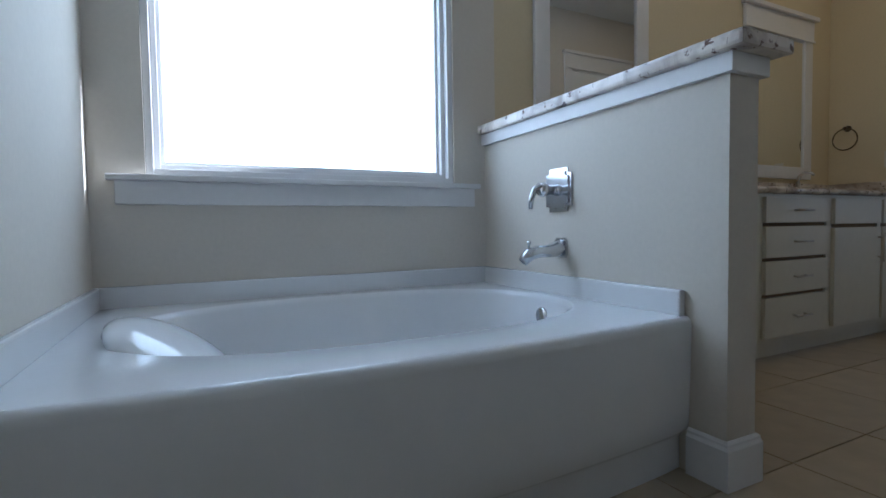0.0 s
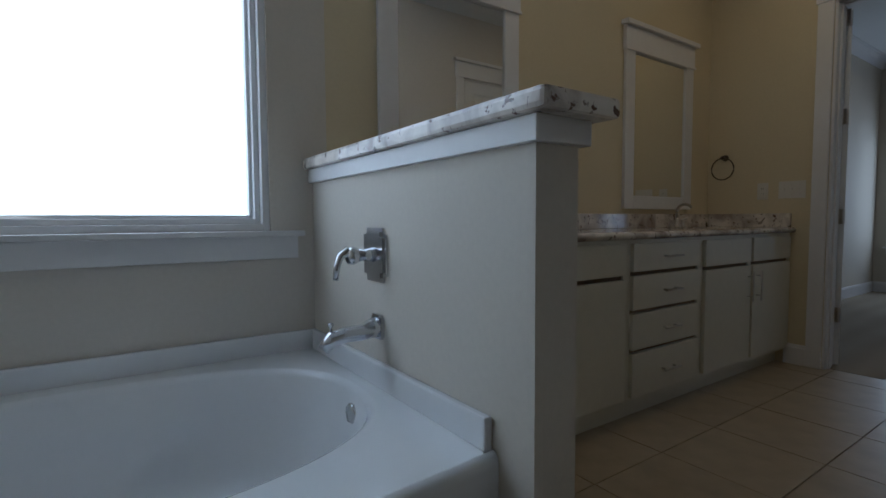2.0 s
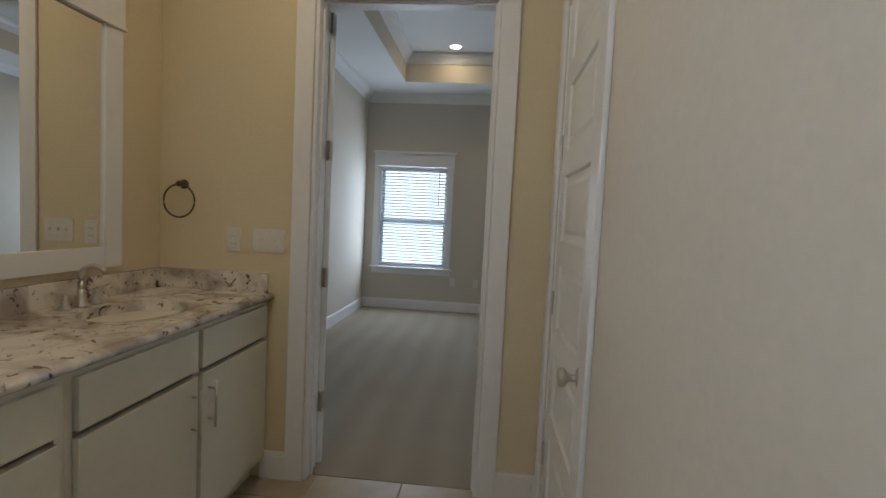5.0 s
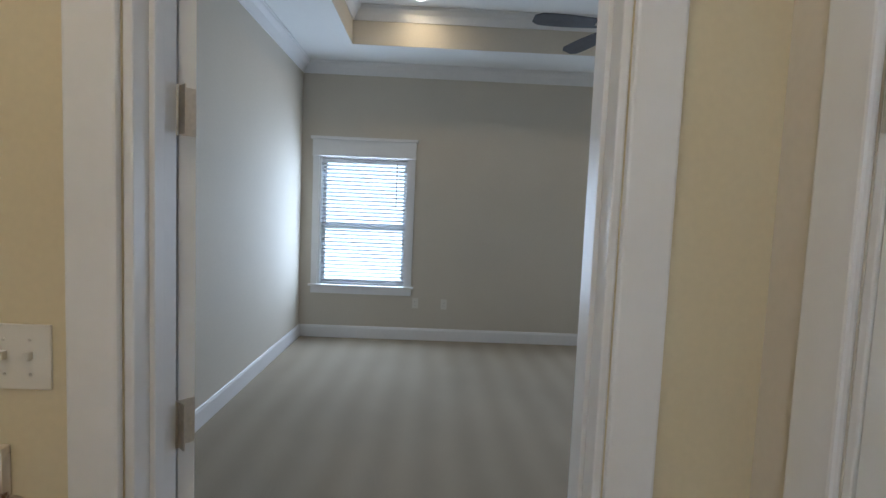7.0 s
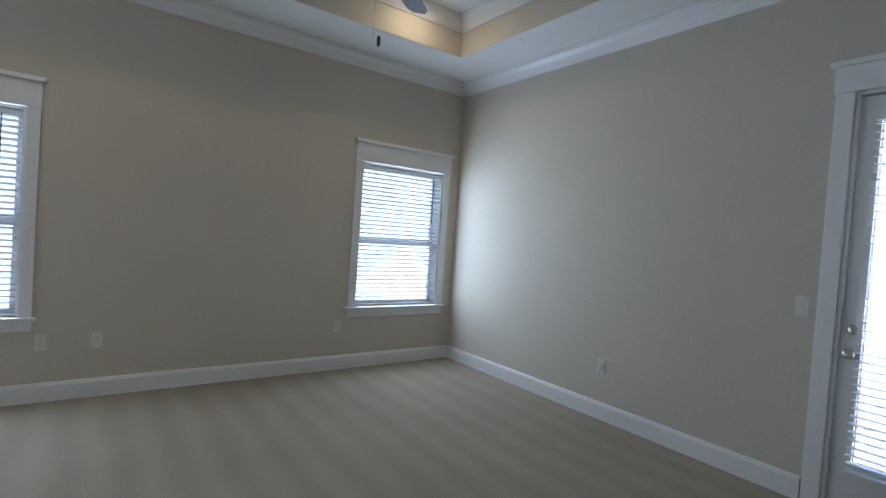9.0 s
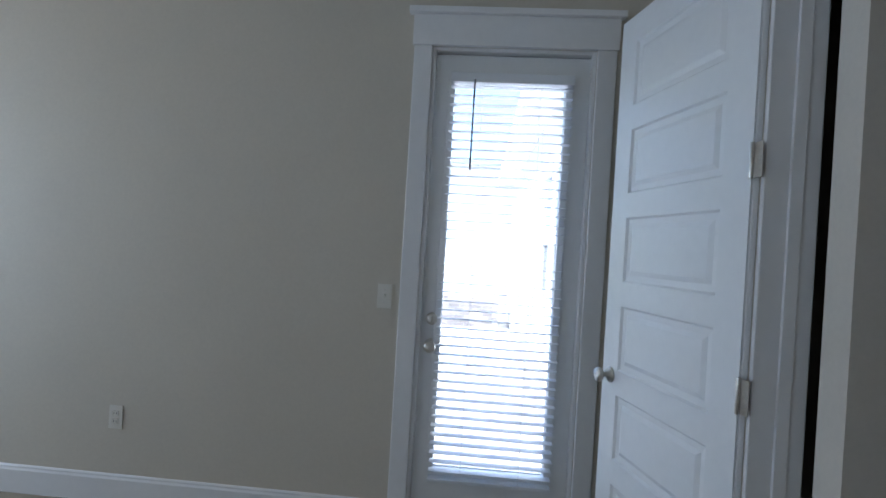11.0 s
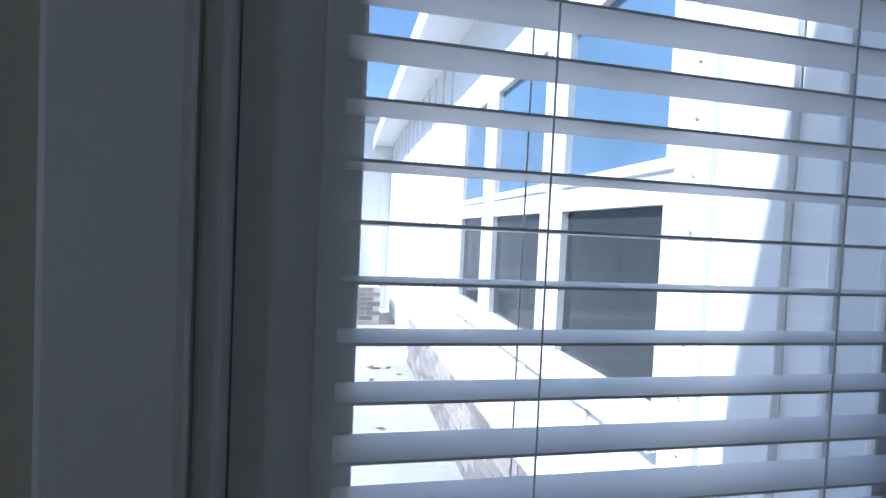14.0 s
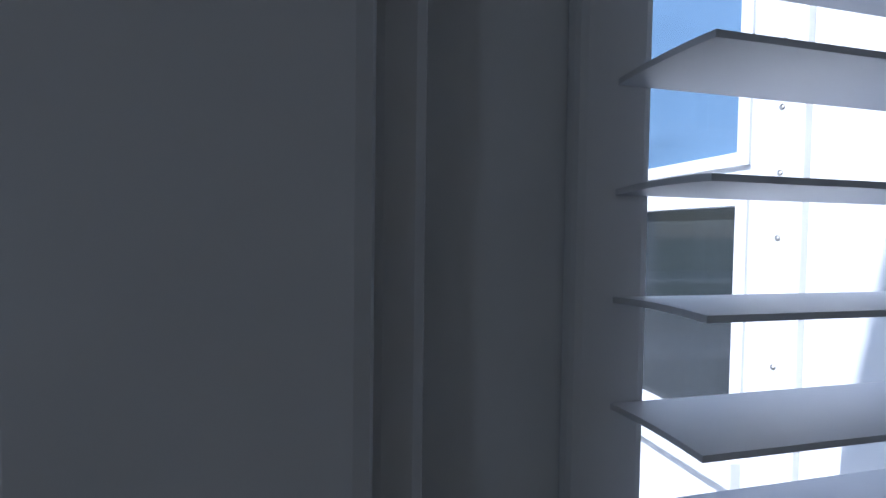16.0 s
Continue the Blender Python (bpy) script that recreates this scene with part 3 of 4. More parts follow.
# ---- door casings and doors ----
def casing(name, axis, face, out, a, b, h, cw=0.092, group="", wall=0.14):
    """Trim round an opening from a to b. out: +1 or -1, the side it stands on."""
    rows = []
    def seg(u0, u1, z0, z1, t):
        f0, f1 = sorted((face, face + out * t))
        return (u0, f0, z0, u1, f1, z1) if axis == "x" else (f0, u0, z0, f1, u1, z1)
    t = thing(name, *((a + b) / 2, face, 0) if axis == "x" else (face, (a + b) / 2, 0), "white craftsman door casing with a capped header", "door casing", group, "structure")
    for r in (seg(a - cw, a, 0, h, 0.018), seg(b, b + cw, 0, h, 0.018)):
        part("casing", local(t, bx(*r, bevel=0.006)), M_TRIM, t)
    part("header", local(t, bx(*seg(a - cw - 0.008, b + cw + 0.008, h, h + 0.15, 0.024), bevel=0.003)), M_TRIM, t)
    part("header_cap", local(t, bx(*seg(a - cw - 0.03, b + cw + 0.03, h + 0.15, h + 0.18, 0.048), bevel=0.004)), M_TRIM, t)
    return t


def jamb(name, axis, f0, f1, a, b, h, stop):
    j = thing(name, *((a + b) / 2, f0, 0) if axis == "x" else (f0, (a + b) / 2, 0), "white painted door jamb with a stop strip", "door jamb", "", "structure")
    def seg(u0, u1, z0, z1, p, q):
        return (u0, p, z0, u1, q, z1) if axis == "x" else (p, u0, z0, q, u1, z1)
    t = 0.018
    for r in (seg(a, a + t, 0, h, f0, f1), seg(b - t, b, 0, h, f0, f1), seg(a + t, b - t, h - t, h, f0, f1)):
        part("lining", local(j, bx(*r, bevel=0.004)), M_TRIM, j)
    s0, s1 = stop
    for r in (seg(a + t, a + t + 0.011, 0, h - t, s0, s1), seg(b - t - 0.011, b - t, 0, h - t, s0, s1), seg(a + t + 0.011, b - t - 0.011, h - t - 0.011, h - t, s0, s1)):
        part("stop", local(j, bx(*r, bevel=0.002)), M_TRIM, j)


def panel_door(name, label, width, height, m, panels=6, knob_side=1, hinge_out=1, knob=True, category="door"):
    """A panelled door; x runs from the hinge to the latch, y is its thickness, z up; m poses the hinge edge at the floor."""
    d_ = new(name)
    tagged(d_, label, category)
    d_.matrix_basis = m
    T, st = 0.035, 0.115
    rail = 0.10
    zb = [0.012 + 0.20]
    ph = (height - 0.2 - 0.115 - 0.012 - rail * (panels - 1)) / panels
    spans = []
    z = 0.212
    for i in range(panels):
        spans.append((z, z + ph))
        z += ph + rail
    rows = [(0.003, -T, 0.012, st, 0, height), (width - st, -T, 0.012, width - 0.003, 0, height), (st, -T, 0.012, width - st, 0, spans[0][0])]
    for (a0, a1), (b0, b1) in zip(spans, spans[1:]):
        rows.append((st, -T, a1, width - st, 0, b0))
    rows.append((st, -T, spans[-1][1], width - st, 0, height))
    part("frame", boxes(rows), M_DOOR, d_)
    for a, b in spans:
        bm = bmesh.new()
        for side in (0, -T):
            s = -1 if side == 0 else 1
            loops = []
            for inset, depth in ((0.0, 0.0), (0.008, 0.009), (0.03, 0.011), (0.048, 0.004)):
                y = side + s * depth
                loops.append([bm.verts.new(p) for p in ((st + inset, y, a + inset), (width - st - inset, y, a + inset), (width - st - inset, y, b - inset), (st + inset, y, b - inset))])
            for p, q in zip(loops, loops[1:]):
                for k in range(4):
                    bm.faces.new((p[k], p[(k + 1) % 4], q[(k + 1) % 4], q[k]))
            bm.faces.new(loops[-1])
        bmesh.ops.recalc_face_normals(bm, faces=bm.faces)
        part("panel", bm, M_DOOR, d_)
    if knob:
        for s in (1, -1):
            k = part("knob", lathe([(0.033, 0), (0.033, 0.004), (0.028, 0.009), (0.012, 0.012), (0.011, 0.032), (0.018, 0.038), (0.028, 0.046), (0.030, 0.056), (0.025, 0.066), (0.0, 0.069)], 22, "Y" if s > 0 else "-Y"), M_NICKEL, d_, "round satin nickel knob", True, pose(width - 0.065, 0 if s > 0 else -T, 0.915))
    for z in (0.36, 1.035, 1.705, 2.355):
        h = part("hinge", boxes([(-0.001, -0.034, z - 0.05, 0.0025, -0.001, z + 0.05), (-0.036, 0.0005, z - 0.05, -0.004, 0.003, z + 0.05)]), M_NICKEL, d_, "satin nickel hinge")
        part("hinge_pin", lathe([(0.006, -0.052), (0.0065, -0.05), (0.0065, 0.05), (0.006, 0.052)], 10), M_NICKEL, h, "", True, pose(-0.002, 0.006, z))
    return d_


casing("door_casing", "y", XD, -1, DOOR_A, DOOR_B, DOOR_H, group="door casings")
casing("door_casing", "y", XB + 0.012, 1, DOOR_A, DOOR_B, DOOR_H, group="door casings")
jamb("door_jamb", "y", XD + 0.0005, XB + 0.0115, DOOR_A, DOOR_B, DOOR_H, (XD + 0.05, XD + 0.085))
panel_door("door_1", "white six-panel door swung open against the bedroom wall", 0.855, 2.42, Matrix.Translation((XB + 0.02, DOOR_B - 0.018, 0)) @ Matrix.Rotation(radians(-90 + 138), 4, "Z"))
casing("door_casing", "x", YT, 1, 2.27, 3.04, DOOR_H, group="door casings")
jamb("door_jamb", "x", YT - 0.1195, YT - 0.0005, 2.27, 3.04, DOOR_H, (YT - 0.075, YT - 0.045))
panel_door("door_2", "white six-panel toilet room door, closed", 0.734, 2.42, Matrix.Translation((3.022, YT - 0.004, 0)) @ Matrix.Rotation(radians(180), 4, "Z") @ Matrix.Translation((0, 0.0, 0)) @ Matrix.Diagonal((1, -1, 1, 1)))
casing("door_casing", "y", XB + 0.012, 1, HD_A, HD_B, DOOR_H, group="door casings")
jamb("door_jamb", "y", XD + 0.0005, XB + 0.0115, HD_A, HD_B, DOOR_H, (XD + 0.05, XD + 0.085))
panel_door("door_3", "white six-panel hall door standing wide open", 0.75, 2.42, Matrix.Translation((XB + 0.035, HD_A, 0)) @ Matrix.Rotation(radians(-75), 4, "Z"))


# ---- glazed patio door with blinds ----
def patio_door():
    casing("door_casing", "x", YS, 1, GD_A, GD_B, GD_H, group="door casings")
    jamb("door_jamb", "x", YS - 0.1595, YS - 0.0005, GD_A, GD_B, GD_H, (YS - 0.115, YS - 0.085))
    y1 = YS - 0.037
    y0 = y1 - 0.044
    x0, x1 = GD_A + 0.0195, GD_B - 0.0195
    g = thing("door_4", x1, (y0 + y1) / 2, 0, "white full-light patio door, closed, with blinds", "door")
    gx0, gx1, gz0, gz1 = x0 + 0.108, x1 - 0.092, 0.30, 2.23
    part("door_frame", local(g, boxes([(x0, y0, 0.03, gx0, y1, GD_H - 0.025), (gx1, y0, 0.03, x1, y1, GD_H - 0.025), (gx0, y0, 0.03, gx1, y1, gz0), (gx0, y0, gz1, gx1, y1, GD_H - 0.025)])), M_DOOR, g)
    for yy, s in ((y1, 1), (y0, -1)):
        f = [sorted((yy, yy + s * 0.012))] * 1
        f0, f1 = f[0]
        part("glazing_bead", local(g, boxes([(gx0 - 0.028, f0, gz0 - 0.028, gx0 + 0.006, f1, gz1 + 0.028), (gx1 - 0.006, f0, gz0 - 0.028, gx1 + 0.028, f1, gz1 + 0.028), (gx0 + 0.006, f0, gz0 - 0.028, gx1 - 0.006, f1, gz0 + 0.006), (gx0 + 0.006, f0, gz1 - 0.006, gx1 - 0.006, f1, gz1 + 0.028)], 0.004)), M_DOOR, g)
    p = part("pane", local(g, bx(gx0, (y0 + y1) / 2 - 0.003, gz0, gx1, (y0 + y1) / 2 + 0.003, gz1)), M_GLASS, g)
    p.visible_shadow = False
    part("threshold", local(g, bx(GD_A + 0.019, y0 - 0.05, 0.001, GD_B - 0.019, YS + 0.005, 0.028, bevel=0.004)), M_NICKEL, g, "bronze metal threshold")
    kx = x1 - 0.053
    part("deadbolt", local(g, bmesh_at(lathe([(0.032, 0), (0.032, 0.006), (0.026, 0.016), (0.02, 0.019), (0.0, 0.02)], 22, "Y"), (kx, y1, 1.05))), M_NICKEL, g, "satin nickel deadbolt", True)
    part("thumb_turn", local(g, bx(kx - 0.006, y1 + 0.016, 1.034, kx + 0.006, y1 + 0.034, 1.066, bevel=0.004)), M_NICKEL, g)
    part("knob", local(g, bmesh_at(lathe([(0.034, 0), (0.034, 0.005), (0.028, 0.01), (0.013, 0.013), (0.012, 0.03), (0.02, 0.036), (0.028, 0.045), (0.029, 0.056), (0.023, 0.066), (0.0, 0.068)], 22, "Y"), (kx, y1, 0.918))), M_NICKEL, g, "satin nickel knob", True)
    # hung blind: slats at the heights where they rest
    bw = 0.592
    bxc = 4.354 - bw / 2
    m = Matrix.Translation((bxc, YS, 0.265))
    blind("lowered white vinyl door blinds with open slats", bw, 2.0, 0.0438, 0, m, (-0.14, 0.14), (0.18, 0.44, 0.0), first=(1.411 - 0.265) % 0.0438 + 0.0438)


patio_door()


# ---- vanity ----
def slab_with_hole(x0, x1, y0, y1, z0, z1, cx, cy, rx, ry, N=48):
    bm = bmesh.new()
    def rect(a):
        c, s = math.cos(a), math.sin(a)
        t = min(((x1 - cx) / c) if c > 1e-6 else ((x0 - cx) / c) if c < -1e-6 else 1e9, ((y1 - cy) / s) if s > 1e-6 else ((y0 - cy) / s) if s < -1e-6 else 1e9)
        return cx + t * c, cy + t * s
    angs = sorted([2 * math.pi * k / N for k in range(N)] + [math.atan2(v - cy, u - cx) % (2 * math.pi) for u in (x0, x1) for v in (y0, y1)])
    R = [[bm.verts.new((*rect(a), z)) for a in angs] for z in (z0, z1)]
    O = [[bm.verts.new((cx + rx * math.cos(a), cy + ry * math.sin(a), z)) for a in angs] for z in (z0, z1)]
    n = len(angs)
    for k in range(n):
        j = (k + 1) % n
        bm.faces.new((R[1][k], R[1][j], O[1][j], O[1][k])), bm.faces.new((R[0][j], R[0][k], O[0][k], O[0][j]))
        bm.faces.new((R[0][k], R[0][j], R[1][j], R[1][k])), bm.faces.new((O[0][j], O[0][k], O[1][k], O[1][j]))
    return bm


CT0, CT1 = 0.925, 0.963
FRONT = -0.585


def worktop():
    w = thing("granite_worktop", 1.68, -0.3, CT0, "polished cream granite worktop with brown veins", "countertop")
    parts = []
    for xa, xb, cx in ((0.132, 1.35, 0.72), (2.05, 3.233, 2.64)):
        parts.append(slab_with_hole(xa, xb, -0.595, -0.002, CT0, CT1, cx, -0.325, 0.215, 0.165))
    bm = bmesh.new()
    for p in parts:
        me = bpy.data.meshes.new("tmp")
        p.to_mesh(me), p.free()
        bm.from_mesh(me)
        bpy.data.meshes.remove(me)
    box(bm, 1.35, -0.595, CT0, 2.05, -0.002, CT1)
    part("slab", local(w, bm), M_GRANITE, w)
    part("front_edge", local(w, tubehalf(0.132, 3.233, -0.595, CT0, CT1)), M_GRANITE, w, "rounded granite front edge", True)
    part("backsplash", local(w, bx(0.132, -0.024, CT1, 3.233, -0.002, CT1 + 0.098, bevel=0.003)), M_GRANITE, w)
    part("side_splash", local(w, bx(3.211, -0.59, CT1, 3.233, -0.025, CT1 + 0.098, bevel=0.003)), M_GRANITE, w)


def tubehalf(x0, x1, y, z0, z1):
    bm = bmesh.new()
    r, zc, n = (z1 - z0) / 2, (z0 + z1) / 2, 8
    a, b = [], []
    for i in range(n + 1):
        t = math.pi / 2 + math.pi * i / n
        a.append(bm.verts.new((x0, y + 1.3 * r * math.cos(t), zc + r * math.sin(t))))
        b.append(bm.verts.new((x1, y + 1.3 * r * math.cos(t), zc + r * math.sin(t))))
    for i in range(n):
        bm.faces.new((a[i], b[i], b[i + 1], a[i + 1]))
    bm.faces.new(a), bm.faces.new(b[::-1])
    bmesh.ops.recalc_face_normals(bm, faces=bm.faces)
    return bm


def sink(cx):
    s = thing("undermount_sink", cx, -0.325, CT0 - 0.15, "white oval undermount sink set in granite", "sink", "vanity sinks")
    bm = bmesh.new()
    N, rings = 36, []
    for k, z in ((1.06, CT0 - 0.001), (1.0, CT0 - 0.003), (0.97, CT0 - 0.03), (0.86, CT0 - 0.09), (0.6, CT0 - 0.135), (0.2, CT0 - 0.148)):
        rings.append([bm.verts.new((cx + 0.215 * k * math.cos(2 * math.pi * i / N), -0.325 + 0.165 * k * math.sin(2 * math.pi * i / N), z)) for i in range(N)])
    for a, b in zip(rings, rings[1:]):
        for i in range(N):
            bm.faces.new((a[i], a[(i + 1) % N], b[(i + 1) % N], b[i]))
    bm.faces.new(rings[-1])
    part("bowl", local(s, bm), M_SINK, s, "", True)
    part("drain", lathe([(0.024, 0.0), (0.024, 0.003), (0.018, 0.005), (0, 0.005)], 18), M_NICKEL, s, "", True, pose(0, 0, 0.004))
    f = thing("faucet", cx, -0.095, CT1, "brushed nickel arched sink faucet with two levers", "faucet", "vanity faucets")
    part("base", lathe([(0.03, 0), (0.03, 0.006), (0.02, 0.02), (0.0135, 0.05), (0.013, 0.07), (0.0, 0.07)], 18), M_NICKEL, f, "", True)
    arc = [(0, 0, 0.06), (0, 0, 0.10)] + [(0, -0.055 + 0.055 * math.cos(radians(t)), 0.115 + 0.05 * math.sin(radians(t))) for t in range(0, 151, 15)]
    part("spout", tube(arc, 0.012, 12, radii=[0.013] * 2 + [0.0125 - 0.0003 * i for i in range(11)]), M_NICKEL, f, "", True)
    for s_ in (-1, 1):
        h = part("handle", lathe([(0.024, 0), (0.024, 0.005), (0.015, 0.02), (0.012, 0.045), (0.015, 0.055), (0.0, 0.062)], 16), M_NICKEL, f, "", True, pose(s_ * 0.075, 0, 0))
        part("lever", tube([(0, 0, 0.052), (s_ * 0.03, -0.004, 0.062), (s_ * 0.062, -0.006, 0.074)], 0.006, 10, radii=[0.008, 0.0065, 0.005]), M_NICKEL, h, "", True)


def pull(parent, x, z, length, vertical):
    b = part("handle", tube([(0, 0, -length / 2), (0, 0, length / 2)] if vertical else [(-length / 2, 0, 0), (length / 2, 0, 0)], 0.0058, 10), M_NICKEL, parent, "brushed nickel bar pull", True, pose(x, -0.034, z))
    for s in (-1, 1):
        o = s * length * 0.33
        part("post", lathe([(0.0045, 0), (0.0045, 0.032)], 8, "Y"), M_NICKEL, b, "", True, pose(0 if vertical else o, 0, o if vertical else 0))


def cabinet(name, label, x0, x1, fronts):
    """fronts: (x0, x1, z0, z1, kind, pull) with kind 'drawer' or 'door'."""
    c = thing(name, (x0 + x1) / 2, FRONT, 0, label, "cabinet", "vanity cabinets")
    L = lambda bm: local(c, bm)
    part("body", L(boxes([(x0, FRONT + 0.02, 0.105, x1, -0.003, CT0 - 0.001)])), M_CAB, c)
    part("face_frame", L(boxes([(x0, FRONT + 0.002, 0.105, x0 + 0.028, FRONT + 0.02, CT0 - 0.001), (x1 - 0.028, FRONT + 0.002, 0.105, x1, FRONT + 0.02, CT0 - 0.001), (x0 + 0.028, FRONT + 0.002, CT0 - 0.03, x1 - 0.028, FRONT + 0.02, CT0 - 0.001), (x0 + 0.028, FRONT + 0.002, 0.105, x1 - 0.028, FRONT + 0.02, 0.135)])), M_CAB, c)
    if fronts[0][1] < x1 - 0.1:
        xm = (fronts[0][1] + fronts[1][0]) / 2
        part("centre_stile", L(bx(xm - 0.022, FRONT + 0.002, 0.135, xm + 0.022, FRONT + 0.0118, CT0 - 0.03)), M_CAB, c)
    # sheet coloured dark in place of the shade between the fronts
    part("reveal", L(bx(x0 + 0.028, FRONT + 0.012, 0.135, x1 - 0.028, FRONT + 0.019, CT0 - 0.03)), M_SHADE, c, "dark sheet painted as the shade between the fronts")
    part("toe_kick", L(bx(x0, FRONT + 0.07, 0.0, x1, FRONT + 0.085, 0.105)), M_CAB, c)
    for a, b, za, zb, kind, hp in fronts:
        if kind == "drawer":
            f = part("drawer_front", L(bx(a, FRONT - 0.018, za, b, FRONT + 0.011, zb, bevel=0.003)), M_CAB, c)
        else:
            f = part("door", L(bx(a, FRONT - 0.018, za, b, FRONT + 0.011, zb, bevel=0.003)), M_CAB, c)
        if hp:
            hx, hz, vert = hp
            o = c.matrix_basis.translation
            pull(f, hx - o.x, hz, 0.19 if vert else 0.15, vert)
            for k in [q for q in f.children if q.name.startswith("handle")]:
                k.location.y = FRONT - 0.018 - 0.034 - o.y
    return c


worktop()
sink(0.72)
sink(2.64)
zt0, zt1 = 0.752, 0.905
cabinet("vanity_cabinet", "cream painted sink cabinet with two doors", 0.135, 1.355, [(0.165, 0.735, zt0, zt1, "drawer", None), (0.765, 1.325, zt0, zt1, "drawer", None), (0.165, 0.735, 0.135, 0.73, "door", (0.69, 0.60, True)), (0.765, 1.325, 0.135, 0.73, "door", (0.81, 0.60, True))])
dr = [(0.765, 0.905), (0.575, 0.745), (0.375, 0.555), (0.135, 0.355)]
cabinet("vanity_cabinet", "cream painted cabinet of four drawers", 1.356, 2.035, [(1.385, 2.005, a, b, "drawer", (1.695, (a + b) / 2, False)) for a, b in dr])
cabinet("vanity_cabinet", "cream painted sink cabinet with two doors", 2.036, 3.232, [(2.065, 2.615, zt0, zt1, "drawer", None), (2.645, 3.20, zt0, zt1, "drawer", None), (2.065, 2.615, 0.135, 0.73, "door", (2.575, 0.60, True)), (2.645, 3.20, 0.135, 0.73, "door", (2.685, 0.60, True))])


def framed_mirror(x0, x1):
    z0, z1, fw = 1.185, 2.14, 0.10
    m = thing("framed_mirror", (x0 + x1) / 2, 0, z0, "wall mirror in a white craftsman frame", "mirror", "vanity mirrors")
    L = lambda *a, bevel=0.003: local(m, bx(*a, bevel=bevel))
    part("glass", L(x0 - 0.005, -0.012, z0 - 0.005, x1 + 0.005, -0.004, z1 + 0.005, bevel=0), M_MIRROR, m, "silvered mirror glass")
    part("frame_side", L(x0 - fw, -0.024, z0 - 0.09, x0, -0.0005, z1), M_TRIM, m)
    part("frame_side", L(x1, -0.024, z0 - 0.09, x1 + fw, -0.0005, z1), M_TRIM, m)
    part("frame_bottom", L(x0, -0.024, z0 - 0.09, x1, -0.0005, z0), M_TRIM, m)
    part("header", L(x0 - fw - 0.008, -0.028, z1, x1 + fw + 0.008, -0.0005, z1 + 0.155), M_TRIM, m)
    part("header_cap", L(x0 - fw - 0.03, -0.055, z1 + 0.155, x1 + fw + 0.03, -0.0005, z1 + 0.185), M_TRIM, m)
    part("bead", L(x0 - fw - 0.012, -0.036, z1 - 0.004, x1 + fw + 0.012, -0.028, z1 + 0.012), M_TRIM, m)


framed_mirror(0.41, 1.065)
framed_mirror(2.222, 2.845)


def towel_ring():
    t = thing("towel_ring", XD, -0.13, 1.49, "dark bronze towel ring on the wall", "towel ring")
    part("mount", lathe([(0.024, 0), (0.024, 0.006), (0.014, 0.012), (0.010, 0.04), (0.014, 0.05), (0.0, 0.056)], 18, "-X"), M_BRONZE, t, "", True)
    part("ring", tube([(-0.043, 0.082 * math.sin(2 * math.pi * k / 36), -0.085 + 0.082 * math.cos(2 * math.pi * k / 36)) for k in range(36)], 0.005, 8, True), M_BRONZE, t, "", True)


towel_ring()


def wall_plate(name, label, m, toggles=0, sockets=0, w=0.072):
    """A cover plate in its own x-z plane, its face towards -y."""
    p = new(name)
    tagged(p, label, "switch" if toggles else "outlet", "")
    p.matrix_basis = m
    part("plate", bx(-w / 2, -0.006, -0.06, w / 2, -0.0005, 0.06, bevel=0.002), M_PLATE, p)
    for i in range(toggles):
        x = (i - (toggles - 1) / 2) * 0.046
        bm = bx(x - 0.005, -0.018, -0.004, x + 0.005, -0.005, 0.012, bevel=0.002)
        t = part("toggle", bm, M_PLATE, p)
        for z in (0.032, -0.032):
            part("screw", lathe([(0.003, 0), (0.003, 0.001), (0, 0.0015)], 8, "-Y"), M_NICKEL, p, "", True, pose(x, -0.006, z))
    for i in range(sockets):
        z = 0.02 if i == 0 else -0.02
        s = part("socket", bx(-0.016, -0.0085, z - 0.014, 0.016, -0.0055, z + 0.014, bevel=0.004), M_PLATE, p)
        part("slot", boxes([(-0.008, -0.0092, z - 0.005, -0.006, -0.0084, z + 0.005), (0.006, -0.0092, z - 0.005, 0.008, -0.0084, z + 0.005)]), M_SLOT, s)
    return p


def face(x, y, z, turn):
    return pose(x, y, z, 0, 0, turn)


# facing: turn 0 looks to -y, 90 to +x, -90 to -x, 180 to +y
wall_plate("light_switch", "almond three-gang toggle switch plate beside the doorway", face(XD, -0.585, 1.225, -90), toggles=3, w=0.165)
wall_plate("wall_outlet", "almond duplex outlet above the vanity", face(XD, -0.40, 1.222, -90), sockets=2)
wall_plate("light_switch", "white single toggle switch beside the patio door", face(4.622, YS, 1.150, 180), toggles=1)
wall_plate("wall_outlet", "white duplex outlet low on the wall", face(5.98, YS, 0.435, 180), sockets=2)
wall_plate("wall_outlet", "white duplex outlet under the window", face(XE, -1.185, 0.44, -90), sockets=2)
wall_plate("wall_outlet", "white duplex outlet low on the wall", face(XE, -1.524, 0.437, -90), sockets=2)
wall_plate("wall_outlet", "white duplex outlet low on the wall", face(XE, -3.505, 0.43, -90), sockets=2)


